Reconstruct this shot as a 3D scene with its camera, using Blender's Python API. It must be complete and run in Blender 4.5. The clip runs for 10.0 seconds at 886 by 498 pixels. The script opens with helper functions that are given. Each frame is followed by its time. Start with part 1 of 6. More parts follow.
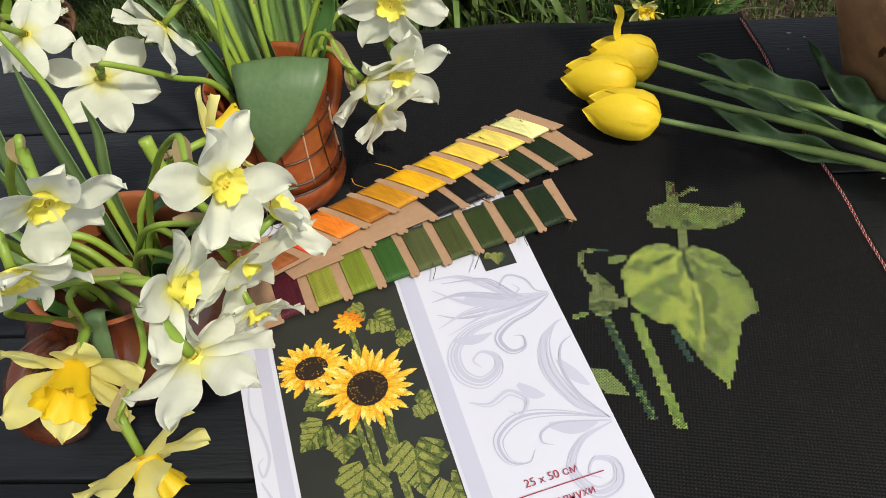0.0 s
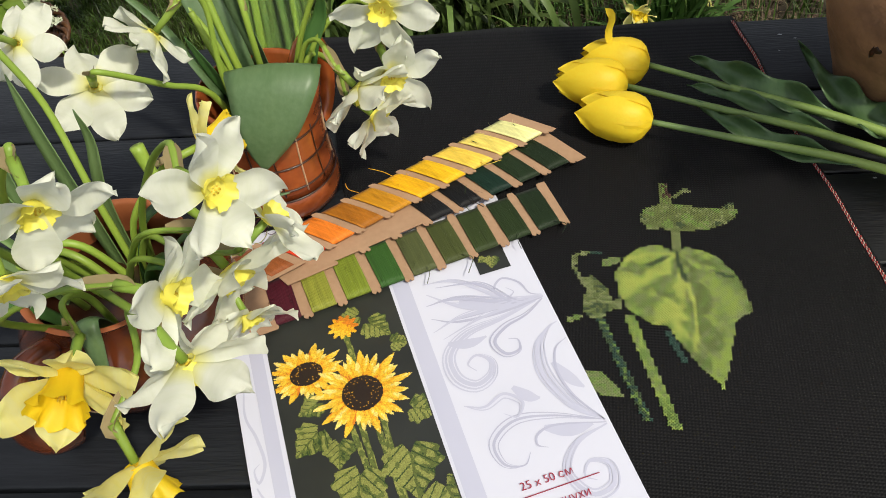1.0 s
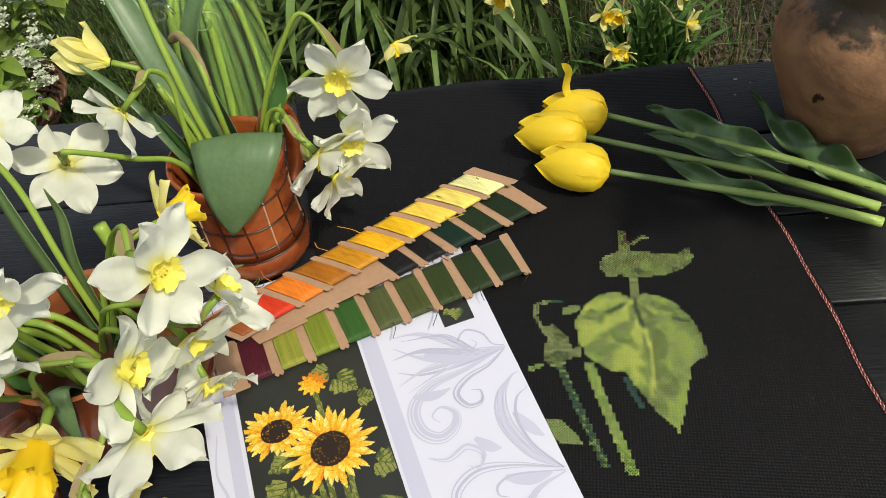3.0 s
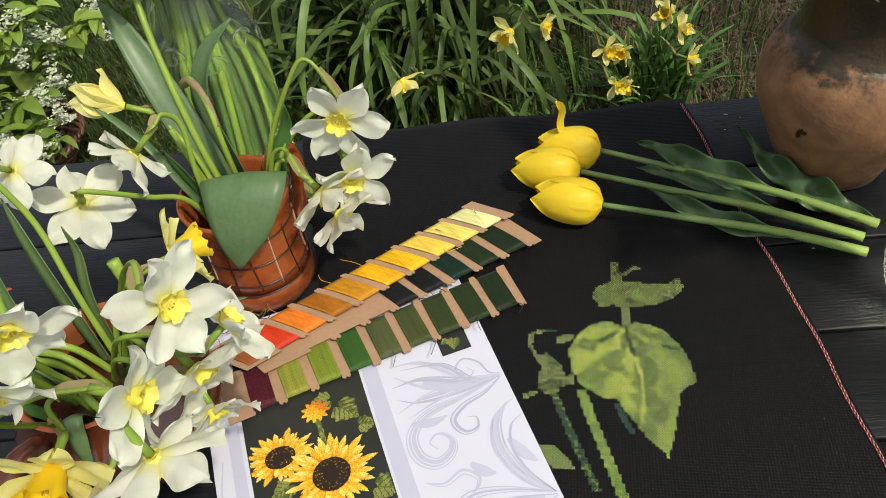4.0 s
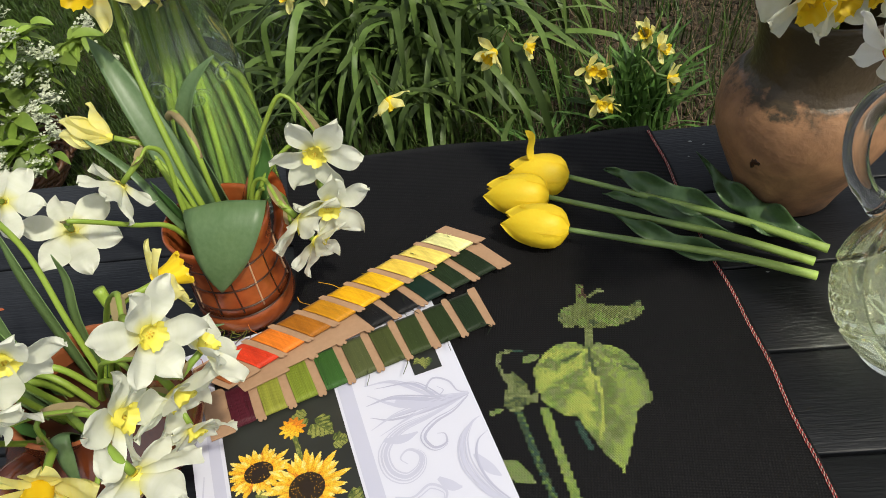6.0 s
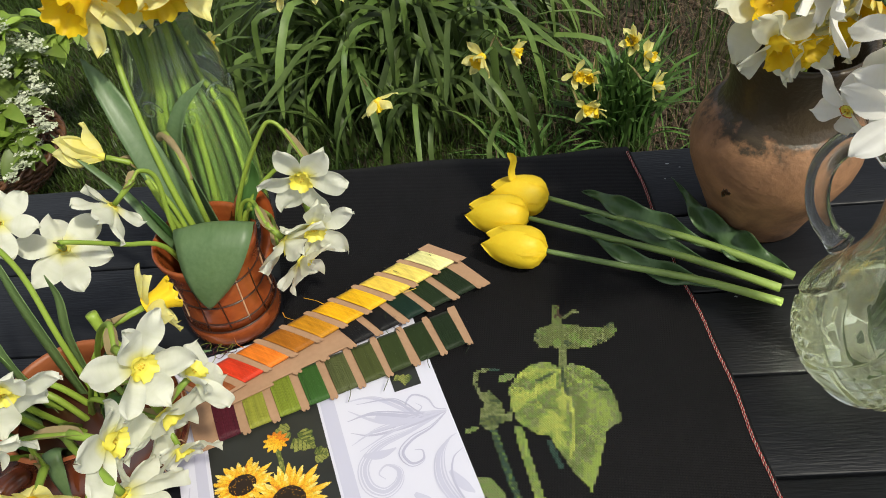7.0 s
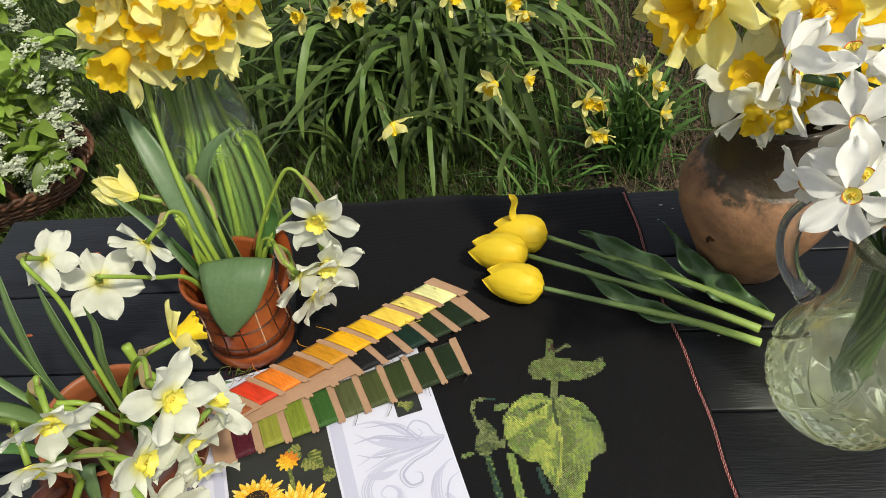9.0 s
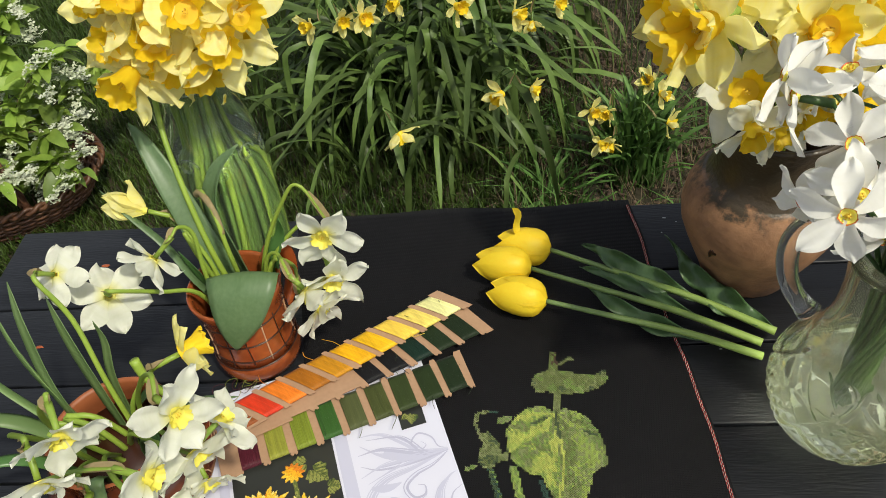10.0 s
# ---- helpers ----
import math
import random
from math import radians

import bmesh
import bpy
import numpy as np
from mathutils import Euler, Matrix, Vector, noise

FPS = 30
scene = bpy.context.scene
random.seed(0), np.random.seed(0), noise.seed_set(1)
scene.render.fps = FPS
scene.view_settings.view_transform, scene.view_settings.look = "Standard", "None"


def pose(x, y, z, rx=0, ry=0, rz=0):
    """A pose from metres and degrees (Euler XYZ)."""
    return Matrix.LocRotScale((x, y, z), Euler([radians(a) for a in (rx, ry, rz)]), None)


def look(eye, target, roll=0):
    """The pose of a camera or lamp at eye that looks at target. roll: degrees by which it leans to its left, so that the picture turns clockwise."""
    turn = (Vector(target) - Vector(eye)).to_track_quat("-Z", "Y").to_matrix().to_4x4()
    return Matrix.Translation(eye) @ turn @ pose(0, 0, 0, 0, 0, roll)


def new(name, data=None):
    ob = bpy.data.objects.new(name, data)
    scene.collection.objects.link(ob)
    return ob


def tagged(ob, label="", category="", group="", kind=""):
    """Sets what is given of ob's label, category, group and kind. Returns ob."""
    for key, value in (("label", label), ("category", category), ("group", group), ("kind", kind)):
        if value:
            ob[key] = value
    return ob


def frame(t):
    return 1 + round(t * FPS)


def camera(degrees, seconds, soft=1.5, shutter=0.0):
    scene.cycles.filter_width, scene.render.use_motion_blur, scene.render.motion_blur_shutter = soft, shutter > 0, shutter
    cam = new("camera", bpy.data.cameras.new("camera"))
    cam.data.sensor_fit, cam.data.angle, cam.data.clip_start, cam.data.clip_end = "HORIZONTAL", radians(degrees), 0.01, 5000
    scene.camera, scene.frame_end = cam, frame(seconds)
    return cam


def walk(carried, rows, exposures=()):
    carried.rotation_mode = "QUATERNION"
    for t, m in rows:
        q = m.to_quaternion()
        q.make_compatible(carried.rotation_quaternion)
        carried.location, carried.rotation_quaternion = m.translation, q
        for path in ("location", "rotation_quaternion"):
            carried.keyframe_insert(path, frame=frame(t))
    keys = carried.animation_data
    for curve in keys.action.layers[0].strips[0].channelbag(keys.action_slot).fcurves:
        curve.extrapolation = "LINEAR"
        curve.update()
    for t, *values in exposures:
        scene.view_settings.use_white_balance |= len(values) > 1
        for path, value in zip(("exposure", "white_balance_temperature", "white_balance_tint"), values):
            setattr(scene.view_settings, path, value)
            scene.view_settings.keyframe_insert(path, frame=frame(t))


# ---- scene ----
cam = camera(59.8, 10.0, soft=0.9)
PATH = [
    (0, (-0.188, -0.315, 0.471), (-0.315, 0.937, -1.084), -5.9),
    (0.5, (-0.188, -0.316, 0.472), (-0.311, 0.938, -1.081), -6.0),
    (1, (-0.185, -0.316, 0.471), (-0.306, 0.946, -1.076), -6.3),
    (1.5, (-0.179, -0.314, 0.474), (-0.3, 0.956, -1.067), -6.8),
    (2, (-0.171, -0.313, 0.48), (-0.289, 0.97, -1.05), -7.2),
    (2.5, (-0.16, -0.313, 0.487), (-0.282, 0.988, -1.027), -7.9),
    (4, (-0.134, -0.332, 0.514), (-0.298, 1.051, -0.922), -9.7),
    (4.5, (-0.132, -0.342, 0.519), (-0.296, 1.068, -0.891), -9.7),
    (5, (-0.122, -0.35, 0.521), (-0.285, 1.064, -0.885), -9.8),
    (5.5, (-0.117, -0.349, 0.53), (-0.278, 1.062, -0.878), -9.8),
    (7, (-0.101, -0.34, 0.584), (-0.22, 1.033, -0.865), -7.3),
    (7.5, (-0.101, -0.346, 0.602), (-0.227, 1.03, -0.844), -7.2),
    (8, (-0.095, -0.353, 0.62), (-0.224, 1.029, -0.819), -6.9),
    (8.5, (-0.088, -0.356, 0.635), (-0.223, 1.024, -0.806), -6.7),
    (9, (-0.083, -0.358, 0.646), (-0.243, 1.027, -0.789), -7.2),
    (9.5, (-0.083, -0.356, 0.655), (-0.261, 1.036, -0.771), -7.7),
    (10, (-0.077, -0.357, 0.658), (-0.259, 1.036, -0.766), -7.8),
]
walk(cam, [(t, look(eye, target, roll)) for t, eye, target, roll in PATH])

# ---- light ----
world = bpy.data.worlds.new("sky")
scene.world = world
world.use_nodes = True
wn = world.node_tree.nodes
sky = wn.new("ShaderNodeTexSky")
sky.sky_type, sky.sun_disc = "NISHITA", False
SUN_EL, SUN_AZ = 56.0, 134.0          # height, and compass turn from +y towards +x
sky.sun_elevation, sky.sun_rotation = radians(SUN_EL), radians(SUN_AZ)
sky.air_density, sky.dust_density = 1.0, 2.5
haze = wn.new("ShaderNodeHueSaturation")
haze.inputs["Saturation"].default_value = 0.36
world.node_tree.links.new(sky.outputs[0], haze.inputs["Color"])
world.node_tree.links.new(haze.outputs[0], wn["Background"].inputs[0])
wn["Background"].inputs[1].default_value = 0.155
sun = new("sun", bpy.data.lights.new("sun", "SUN"))
sun.data.energy, sun.data.angle, sun.data.color = 3.35, radians(3.0), (1.0, 0.955, 0.78)
sun.matrix_world = look((2 * math.sin(radians(SUN_AZ)) * math.cos(radians(SUN_EL)), 2 * math.cos(radians(SUN_AZ)) * math.cos(radians(SUN_EL)), 2 * math.sin(radians(SUN_EL))), (0, 0, 0))
scene.view_settings.exposure = -0.13

# ---- materials ----
MATS = {}


def material(name, base, rough=0.5, second=None, scale=60.0, bump=0.0, bump_scale=None, metal=0.0, stretch=(1, 1, 1), island=0.0, rand=0.0, through_light=0.0, sheen=0.0, coat=0.0, spec=0.5, detail=6.0):
    """A surface with two scales of tone, fine relief, and variation from piece to piece."""
    m = bpy.data.materials.new(name)
    m.use_nodes = True
    nt = m.node_tree
    n, l = nt.nodes, nt.links
    b = n["Principled BSDF"]
    b.inputs["Roughness"].default_value = rough
    b.inputs["Metallic"].default_value = metal
    b.inputs["Specular IOR Level"].default_value = spec
    b.inputs["Sheen Weight"].default_value = sheen
    b.inputs["Coat Weight"].default_value = coat
    b.inputs["Coat Roughness"].default_value = 0.12
    tc = n.new("ShaderNodeTexCoord")
    mp = n.new("ShaderNodeMapping")
    mp.inputs["Scale"].default_value = stretch
    l.new(tc.outputs["Object"], mp.inputs[0])
    fine, broad = n.new("ShaderNodeTexNoise"), n.new("ShaderNodeTexNoise")
    fine.inputs["Scale"].default_value, broad.inputs["Scale"].default_value = scale, scale * 0.17
    fine.inputs["Detail"].default_value = detail
    for t in (fine, broad):
        l.new(mp.outputs[0], t.inputs["Vector"])
    add = n.new("ShaderNodeMath")
    add.operation = "ADD"
    l.new(fine.outputs[0], add.inputs[0])
    l.new(broad.outputs[0], add.inputs[1])
    ramp = n.new("ShaderNodeMapRange")
    ramp.inputs[1].default_value, ramp.inputs[2].default_value = 0.7, 1.3
    l.new(add.outputs[0], ramp.inputs[0])
    mix = n.new("ShaderNodeMix")
    mix.data_type = "RGBA"
    mix.inputs[6].default_value = (*base, 1)
    mix.inputs[7].default_value = (*(second or [c * 0.7 for c in base]), 1)
    l.new(ramp.outputs[0], mix.inputs[0])
    col = mix.outputs[2]
    for amount, node, sock in ((island, "ShaderNodeNewGeometry", "Random Per Island"), (rand, "ShaderNodeObjectInfo", "Random")):
        if amount:
            g = n.new(node)
            r = n.new("ShaderNodeMapRange")
            r.inputs[3].default_value, r.inputs[4].default_value = 1 - amount, 1 + amount
            l.new(g.outputs[sock], r.inputs[0])
            hsv = n.new("ShaderNodeHueSaturation")
            l.new(r.outputs[0], hsv.inputs["Value"])
            l.new(col, hsv.inputs["Color"])
            col = hsv.outputs[0]
    l.new(col, b.inputs["Base Color"])
    if bump:
        bp = n.new("ShaderNodeBump")
        bp.inputs["Strength"].default_value, bp.inputs["Distance"].default_value = min(1.0, bump), 0.001
        if bump_scale:
            t = n.new("ShaderNodeTexNoise")
            t.inputs["Scale"].default_value = bump_scale
            l.new(mp.outputs[0], t.inputs["Vector"])
            l.new(t.outputs[0], bp.inputs["Height"])
        else:
            l.new(fine.outputs[0], bp.inputs["Height"])
        l.new(bp.outputs[0], b.inputs["Normal"])
    if through_light:
        tr = n.new("ShaderNodeBsdfTranslucent")
        l.new(col, tr.inputs[0])
        ms = n.new("ShaderNodeMixShader")
        ms.inputs[0].default_value = through_light
        l.new(b.outputs[0], ms.inputs[1])
        l.new(tr.outputs[0], ms.inputs[2])
        l.new(ms.outputs[0], n["Material Output"].inputs[0])
    MATS[name] = m
    return m


def glass(name, tint, rough=0.0, ior=1.47):
    m = bpy.data.materials.new(name)
    m.use_nodes = True
    b = m.node_tree.nodes["Principled BSDF"]
    b.inputs["Base Color"].default_value = (*tint, 1)
    b.inputs["Roughness"].default_value = rough
    b.inputs["Transmission Weight"].default_value = 1.0
    b.inputs["IOR"].default_value = ior
    return m


M_PLANK = material("painted_plank", (0.0055, 0.0062, 0.008), 0.42, (0.012, 0.0132, 0.0165), 30, 0.45, stretch=(1, 10, 10), rand=0.35, bump_scale=48, spec=0.3)
M_SOIL = material("soil_and_moss", (0.022, 0.022, 0.009), 0.95, (0.05, 0.034, 0.02), 9, 1.0, bump_scale=80)
M_PAPER = material("glossy_paper", (0.63, 0.63, 0.73), 0.3, (0.6, 0.6, 0.7), 12)
M_LILAC = material("lilac_print", (0.44, 0.44, 0.56), 0.32, (0.41, 0.41, 0.53), 20)
M_LILAC2 = material("pale_lilac_print", (0.5, 0.5, 0.62), 0.32, (0.475, 0.475, 0.595), 20)
M_INK = material("black_print", (0.018, 0.019, 0.017), 0.3, (0.028, 0.03, 0.026), 30)
M_CARD = material("kraft_card", (0.4, 0.245, 0.145), 0.8, (0.34, 0.2, 0.115), 220, 0.15)
M_MUG = material("glazed_orange_clay", (0.34, 0.085, 0.022), 0.2, (0.22, 0.048, 0.013), 120, 0.3, bump_scale=160, coat=0.5)
M_MUGIN = material("glazed_orange_clay_smooth", (0.37, 0.085, 0.02), 0.18, (0.3, 0.065, 0.015), 40, coat=0.5)
M_BROWNLINE = material("dark_brown_slip", (0.05, 0.016, 0.008), 0.3)
M_CREAM = material("cream_slip", (0.62, 0.42, 0.26), 0.4)
M_BOWL = material("glazed_brown_clay", (0.13, 0.032, 0.012), 0.15, (0.075, 0.018, 0.007), 110, 0.2, coat=0.6)
M_BOWLIN = material("bare_red_clay", (0.33, 0.1, 0.035), 0.5, (0.26, 0.075, 0.028), 70, 0.2)
M_GREENGLASS = glass("pale_green_glass", (0.93, 0.985, 0.95))
M_GLASS = glass("clear_glass", (0.985, 0.995, 0.97), 0.02)


def brighten_glass(m, amount, tint):
    """Mixes some diffuse colour into clear glass or water, painting in brightness it lacks."""
    n, l = m.node_tree.nodes, m.node_tree.links
    d, t, a, ms = n.new("ShaderNodeBsdfDiffuse"), n.new("ShaderNodeBsdfTranslucent"), n.new("ShaderNodeAddShader"), n.new("ShaderNodeMixShader")
    d.inputs[0].default_value = t.inputs[0].default_value = (*tint, 1)
    l.new(d.outputs[0], a.inputs[0])
    l.new(t.outputs[0], a.inputs[1])
    ms.inputs[0].default_value = amount
    l.new(n["Principled BSDF"].outputs[0], ms.inputs[1])
    l.new(a.outputs[0], ms.inputs[2])
    l.new(ms.outputs[0], n["Material Output"].inputs[0])


brighten_glass(M_GREENGLASS, 0.02, (0.42, 0.5, 0.4))
M_CUT = glass("cut_glass", (0.98, 0.99, 0.93), 0.015, 1.53)
brighten_glass(M_CUT, 0.02, (0.6, 0.62, 0.4))
brighten_glass(M_GLASS, 0.035, (0.4, 0.4, 0.38))
M_WATER = glass("water", (0.95, 0.98, 0.9), 0.0, 1.33)
# clear water too, its brightness lifted by a little diffuse yellow-green
M_JWATER = glass("brightened_flower_water", (0.94, 0.98, 0.84), 0.0, 1.33)
brighten_glass(M_JWATER, 0.012, (0.62, 0.66, 0.38))
M_WHITE = material("white_petal", (0.86, 0.865, 0.76), 0.55, (0.8, 0.815, 0.67), 90, 0.25, stretch=(5, 1, 1), through_light=0.42, rand=0.05)
M_PURE = material("pure_white_petal", (0.9, 0.89, 0.84), 0.55, (0.87, 0.86, 0.79), 90, 0.25, stretch=(5, 1, 1), through_light=0.32, rand=0.05)
M_PALEY = material("pale_yellow_petal", (0.95, 0.87, 0.24), 0.55, (0.95, 0.9, 0.4), 60, 0.25, stretch=(5, 1, 1), through_light=0.5, rand=0.1)
M_CREAMY = material("creamy_petal", (0.95, 0.87, 0.25), 0.55, (0.95, 0.91, 0.45), 60, 0.25, stretch=(5, 1, 1), through_light=0.4, rand=0.1)
M_YELLOW = material("bright_yellow_petal", (0.9, 0.69, 0.03), 0.5, (0.88, 0.58, 0.015), 90, 0.2, through_light=0.25, rand=0.08)
M_CUP = material("lemon_cup", (0.9, 0.8, 0.09), 0.5, (0.9, 0.84, 0.22), 120, 0.2, through_light=0.25)
M_TRUMPET = material("orange_yellow_trumpet", (0.92, 0.7, 0.025), 0.5, (0.9, 0.6, 0.015), 120, 0.25, through_light=0.45, rand=0.08)
M_EYE = material("orange_red_rim", (0.62, 0.13, 0.015), 0.5)
M_STEM = material("pale_green_stem", (0.27, 0.37, 0.05), 0.42, (0.18, 0.28, 0.04), 60, 0.1, stretch=(1, 1, 0.2), rand=0.15, spec=0.4)
M_DSTEM = material("dark_green_stem", (0.085, 0.155, 0.035), 0.4, (0.14, 0.22, 0.05), 60, 0.1, rand=0.25, spec=0.4)
M_SPATHE = material("dry_spathe", (0.4, 0.3, 0.16), 0.8, (0.3, 0.24, 0.12), 150, 0.3, through_light=0.3)
M_LEAF = material("tulip_leaf", (0.09, 0.16, 0.062), 0.42, (0.13, 0.205, 0.092), 45, 0.2, stretch=(6, 1, 6), through_light=0.15, spec=0.5)
M_BLADE = material("daffodil_blade", (0.045, 0.12, 0.03), 0.34, (0.08, 0.17, 0.045), 40, 0.15, rand=0.35, through_light=0.18)
M_GBLADE = material("garden_blade", (0.04, 0.1, 0.018), 0.5, (0.11, 0.2, 0.05), 26, 0.3, spec=0.25, rand=0.5, island=0.0, through_light=0.15)
M_CLUMP = material("clump_blade", (0.055, 0.098, 0.02), 0.45, (0.115, 0.172, 0.045), 22, 0.3, spec=0.3, rand=0.6, through_light=0.15)
M_GRASS = material("grass", (0.032, 0.068, 0.008), 0.5, (0.07, 0.11, 0.016), 5, island=0.5, through_light=0.2)
M_STRAW = material("dead_grass", (0.15, 0.105, 0.058), 0.8, (0.03, 0.022, 0.013), 5, island=0.5)
M_BUSH = material("bird_cherry_leaf", (0.28, 0.39, 0.065), 0.45, (0.16, 0.27, 0.035), 30, 0.2, island=0.35, rand=0.3, through_light=0.3)
M_BLOSSOM = material("small_white_blossom", (0.66, 0.68, 0.55), 0.6, (0.5, 0.55, 0.36), 90, island=0.15, through_light=0.2)
M_TWIG = material("twig", (0.14, 0.1, 0.05), 0.7, None, 60, 0.3)
M_WICKER = material("brown_wicker", (0.16, 0.07, 0.03), 0.45, (0.07, 0.028, 0.014), 50, 0.4, stretch=(1, 1, 1), island=0.45, rand=0.3)
M_BARK = material("tree_bark", (0.1, 0.075, 0.055), 0.9, (0.035, 0.028, 0.02), 30, 1.0, stretch=(1, 1, 0.25))
M_TULIP = material("tulip_petal", (0.87, 0.66, 0.035), 0.5, (0.86, 0.6, 0.02), 60, 0.18, stretch=(1, 7, 7), through_light=0.22, rand=0.05, spec=0.4)
M_RED = material("red_thread", (0.5, 0.05, 0.045), 0.7)
M_PINK = material("pale_thread", (0.72, 0.5, 0.44), 0.7)
M_TEXT = material("crimson_print", (0.36, 0.03, 0.06), 0.4)


def clay_pot_material():
    """Old earthenware: bare clay, soot on the shoulder and neck, chips."""
    m = material("old_earthenware", (0.35, 0.18, 0.088), 0.6, (0.12, 0.06, 0.03), 50, 1.0, bump_scale=190, detail=9)
    n, l = m.node_tree.nodes, m.node_tree.links
    b = n["Principled BSDF"]
    clean = b.inputs["Base Color"].links[0].from_socket
    tc = n.new("ShaderNodeTexCoord")
    sep = n.new("ShaderNodeSeparateXYZ")
    l.new(tc.outputs["Object"], sep.inputs[0])
    ns = n.new("ShaderNodeTexNoise")
    ns.inputs["Scale"].default_value, ns.inputs["Detail"].default_value = 42, 12
    ns.inputs["Roughness"].default_value = 0.65
    l.new(tc.outputs["Object"], ns.inputs["Vector"])
    ma = n.new("ShaderNodeMath")
    ma.operation = "MULTIPLY_ADD"
    ma.inputs[1].default_value = 0.085
    l.new(ns.outputs[0], ma.inputs[0])
    l.new(sep.outputs[2], ma.inputs[2])
    mr = n.new("ShaderNodeMapRange")
    mr.inputs[1].default_value, mr.inputs[2].default_value = 0.169, 0.18
    l.new(ma.outputs[0], mr.inputs[0])
    mix = n.new("ShaderNodeMix")
    mix.data_type = "RGBA"
    mix.inputs[7].default_value = (0.05, 0.035, 0.019, 1)
    l.new(mr.outputs[0], mix.inputs[0])
    l.new(clean, mix.inputs[6])
    l.new(mix.outputs[2], b.inputs["Base Color"])
    gl = n.new("ShaderNodeMapRange")                  # the old glaze on the neck shines a little
    gl.inputs[1].default_value, gl.inputs[2].default_value = 0.134, 0.14
    gl.inputs[3].default_value, gl.inputs[4].default_value = 0.7, 0.36
    l.new(sep.outputs[2], gl.inputs[0])
    l.new(gl.outputs[0], b.inputs["Roughness"])
    return m


M_POT = clay_pot_material()


def weave_material():
    """Black evenweave embroidery cloth: a grid of small raised squares."""
    m = material("black_evenweave", (0.0045, 0.0045, 0.005), 0.6, (0.0065, 0.006, 0.0068), 30, sheen=0.01, spec=0.13)
    n, l = m.node_tree.nodes, m.node_tree.links
    b = n["Principled BSDF"]
    tc = n.new("ShaderNodeTexCoord")
    mp = n.new("ShaderNodeMapping")
    mp.inputs["Rotation"].default_value = (0, 0, radians(6.5))
    l.new(tc.outputs["Object"], mp.inputs[0])
    waves = []
    for axis in ("X", "Y"):
        w = n.new("ShaderNodeTexWave")
        w.bands_direction = axis
        w.inputs["Scale"].default_value = 137
        w.inputs["Distortion"].default_value = 0.35
        w.inputs["Detail Scale"].default_value = 3.0
        l.new(mp.outputs[0], w.inputs["Vector"])
        waves.append(w)
    mu = n.new("ShaderNodeMath")
    mu.operation = "MULTIPLY"
    l.new(waves[0].outputs["Fac"], mu.inputs[0])
    l.new(waves[1].outputs["Fac"], mu.inputs[1])
    bp = n.new("ShaderNodeBump")
    bp.inputs["Strength"].default_value, bp.inputs["Distance"].default_value = 0.4, 0.0014
    l.new(mu.outputs[0], bp.inputs["Height"])
    l.new(bp.outputs[0], b.inputs["Normal"])
    return m


M_CLOTH = weave_material()


# ---- mesh helpers ----
def mesh_of(bm, name, mat=None, smooth=True):
    me = bpy.data.meshes.new(name)
    bm.to_mesh(me)
    bm.free()
    for p in me.polygons:
        p.use_smooth = smooth
    for x in (mat if isinstance(mat, (list, tuple)) else [mat]):
        if x:
            me.materials.append(x)
    return me


def part(name, bm, mat, parent, label="", m=None, smooth=True, kind=""):
    """One mesh object under a thing or a part; bm may be a bmesh or a mesh to share."""
    me = bm if isinstance(bm, bpy.types.Mesh) else mesh_of(bm, name, mat, smooth)
    ob = new(name, me)
    ob.parent = parent
    if m is not None:
        ob.matrix_local = m
    return tagged(ob, label, kind=kind)


def thing(name, label, category, at=(0, 0, 0), group="", kind="", turn=0.0):
    ob = new(name)
    ob.empty_display_size = 0.01
    ob.matrix_world = pose(*at, 0, 0, turn)
    return tagged(ob, label, category, group, kind)


def solid(name, bm, mat, label, category, at=(0, 0, 0), kind="", group="", smooth=True, turn=0.0):
    ob = new(name, mesh_of(bm, name, mat, smooth))
    ob.matrix_world = pose(*at, 0, 0, turn)
    return tagged(ob, label, category, group, kind)


def box(bm, x0, x1, y0, y1, z0, z1, bevel=0.0):
    r = bmesh.ops.create_cube(bm, size=1)
    for v in r["verts"]:
        v.co = Vector((x0 if v.co.x < 0 else x1, y0 if v.co.y < 0 else y1, z0 if v.co.z < 0 else z1))
    if bevel:
        bmesh.ops.bevel(bm, geom=list({e for v in r["verts"] for e in v.link_edges}), offset=bevel, segments=2, affect="EDGES", profile=0.5)
    return bm


def lathe(profile, seg=48, wobble=0.0):
    """A turned body from (radius, height) pairs; radius 0 closes it."""
    bm = bmesh.new()
    rings = []
    for r, z in profile:
        if r < 1e-5:
            rings.append([bm.verts.new((0, 0, z))])
        else:
            ring = []
            for k in range(seg):
                a = 2 * math.pi * k / seg
                rr = r * (1 + wobble * noise.noise(Vector((math.cos(a), math.sin(a), z * 12))))
                ring.append(bm.verts.new((rr * math.cos(a), rr * math.sin(a), z)))
            rings.append(ring)
    for a, b in zip(rings, rings[1:]):
        for k in range(seg):
            k2 = (k + 1) % seg
            if len(a) == 1 and len(b) > 1:
                bm.faces.new((a[0], b[k2], b[k]))
            elif len(b) == 1 and len(a) > 1:
                bm.faces.new((a[k], a[k2], b[0]))
            elif len(a) > 1:
                bm.faces.new((a[k], a[k2], b[k2], b[k]))
    return bm


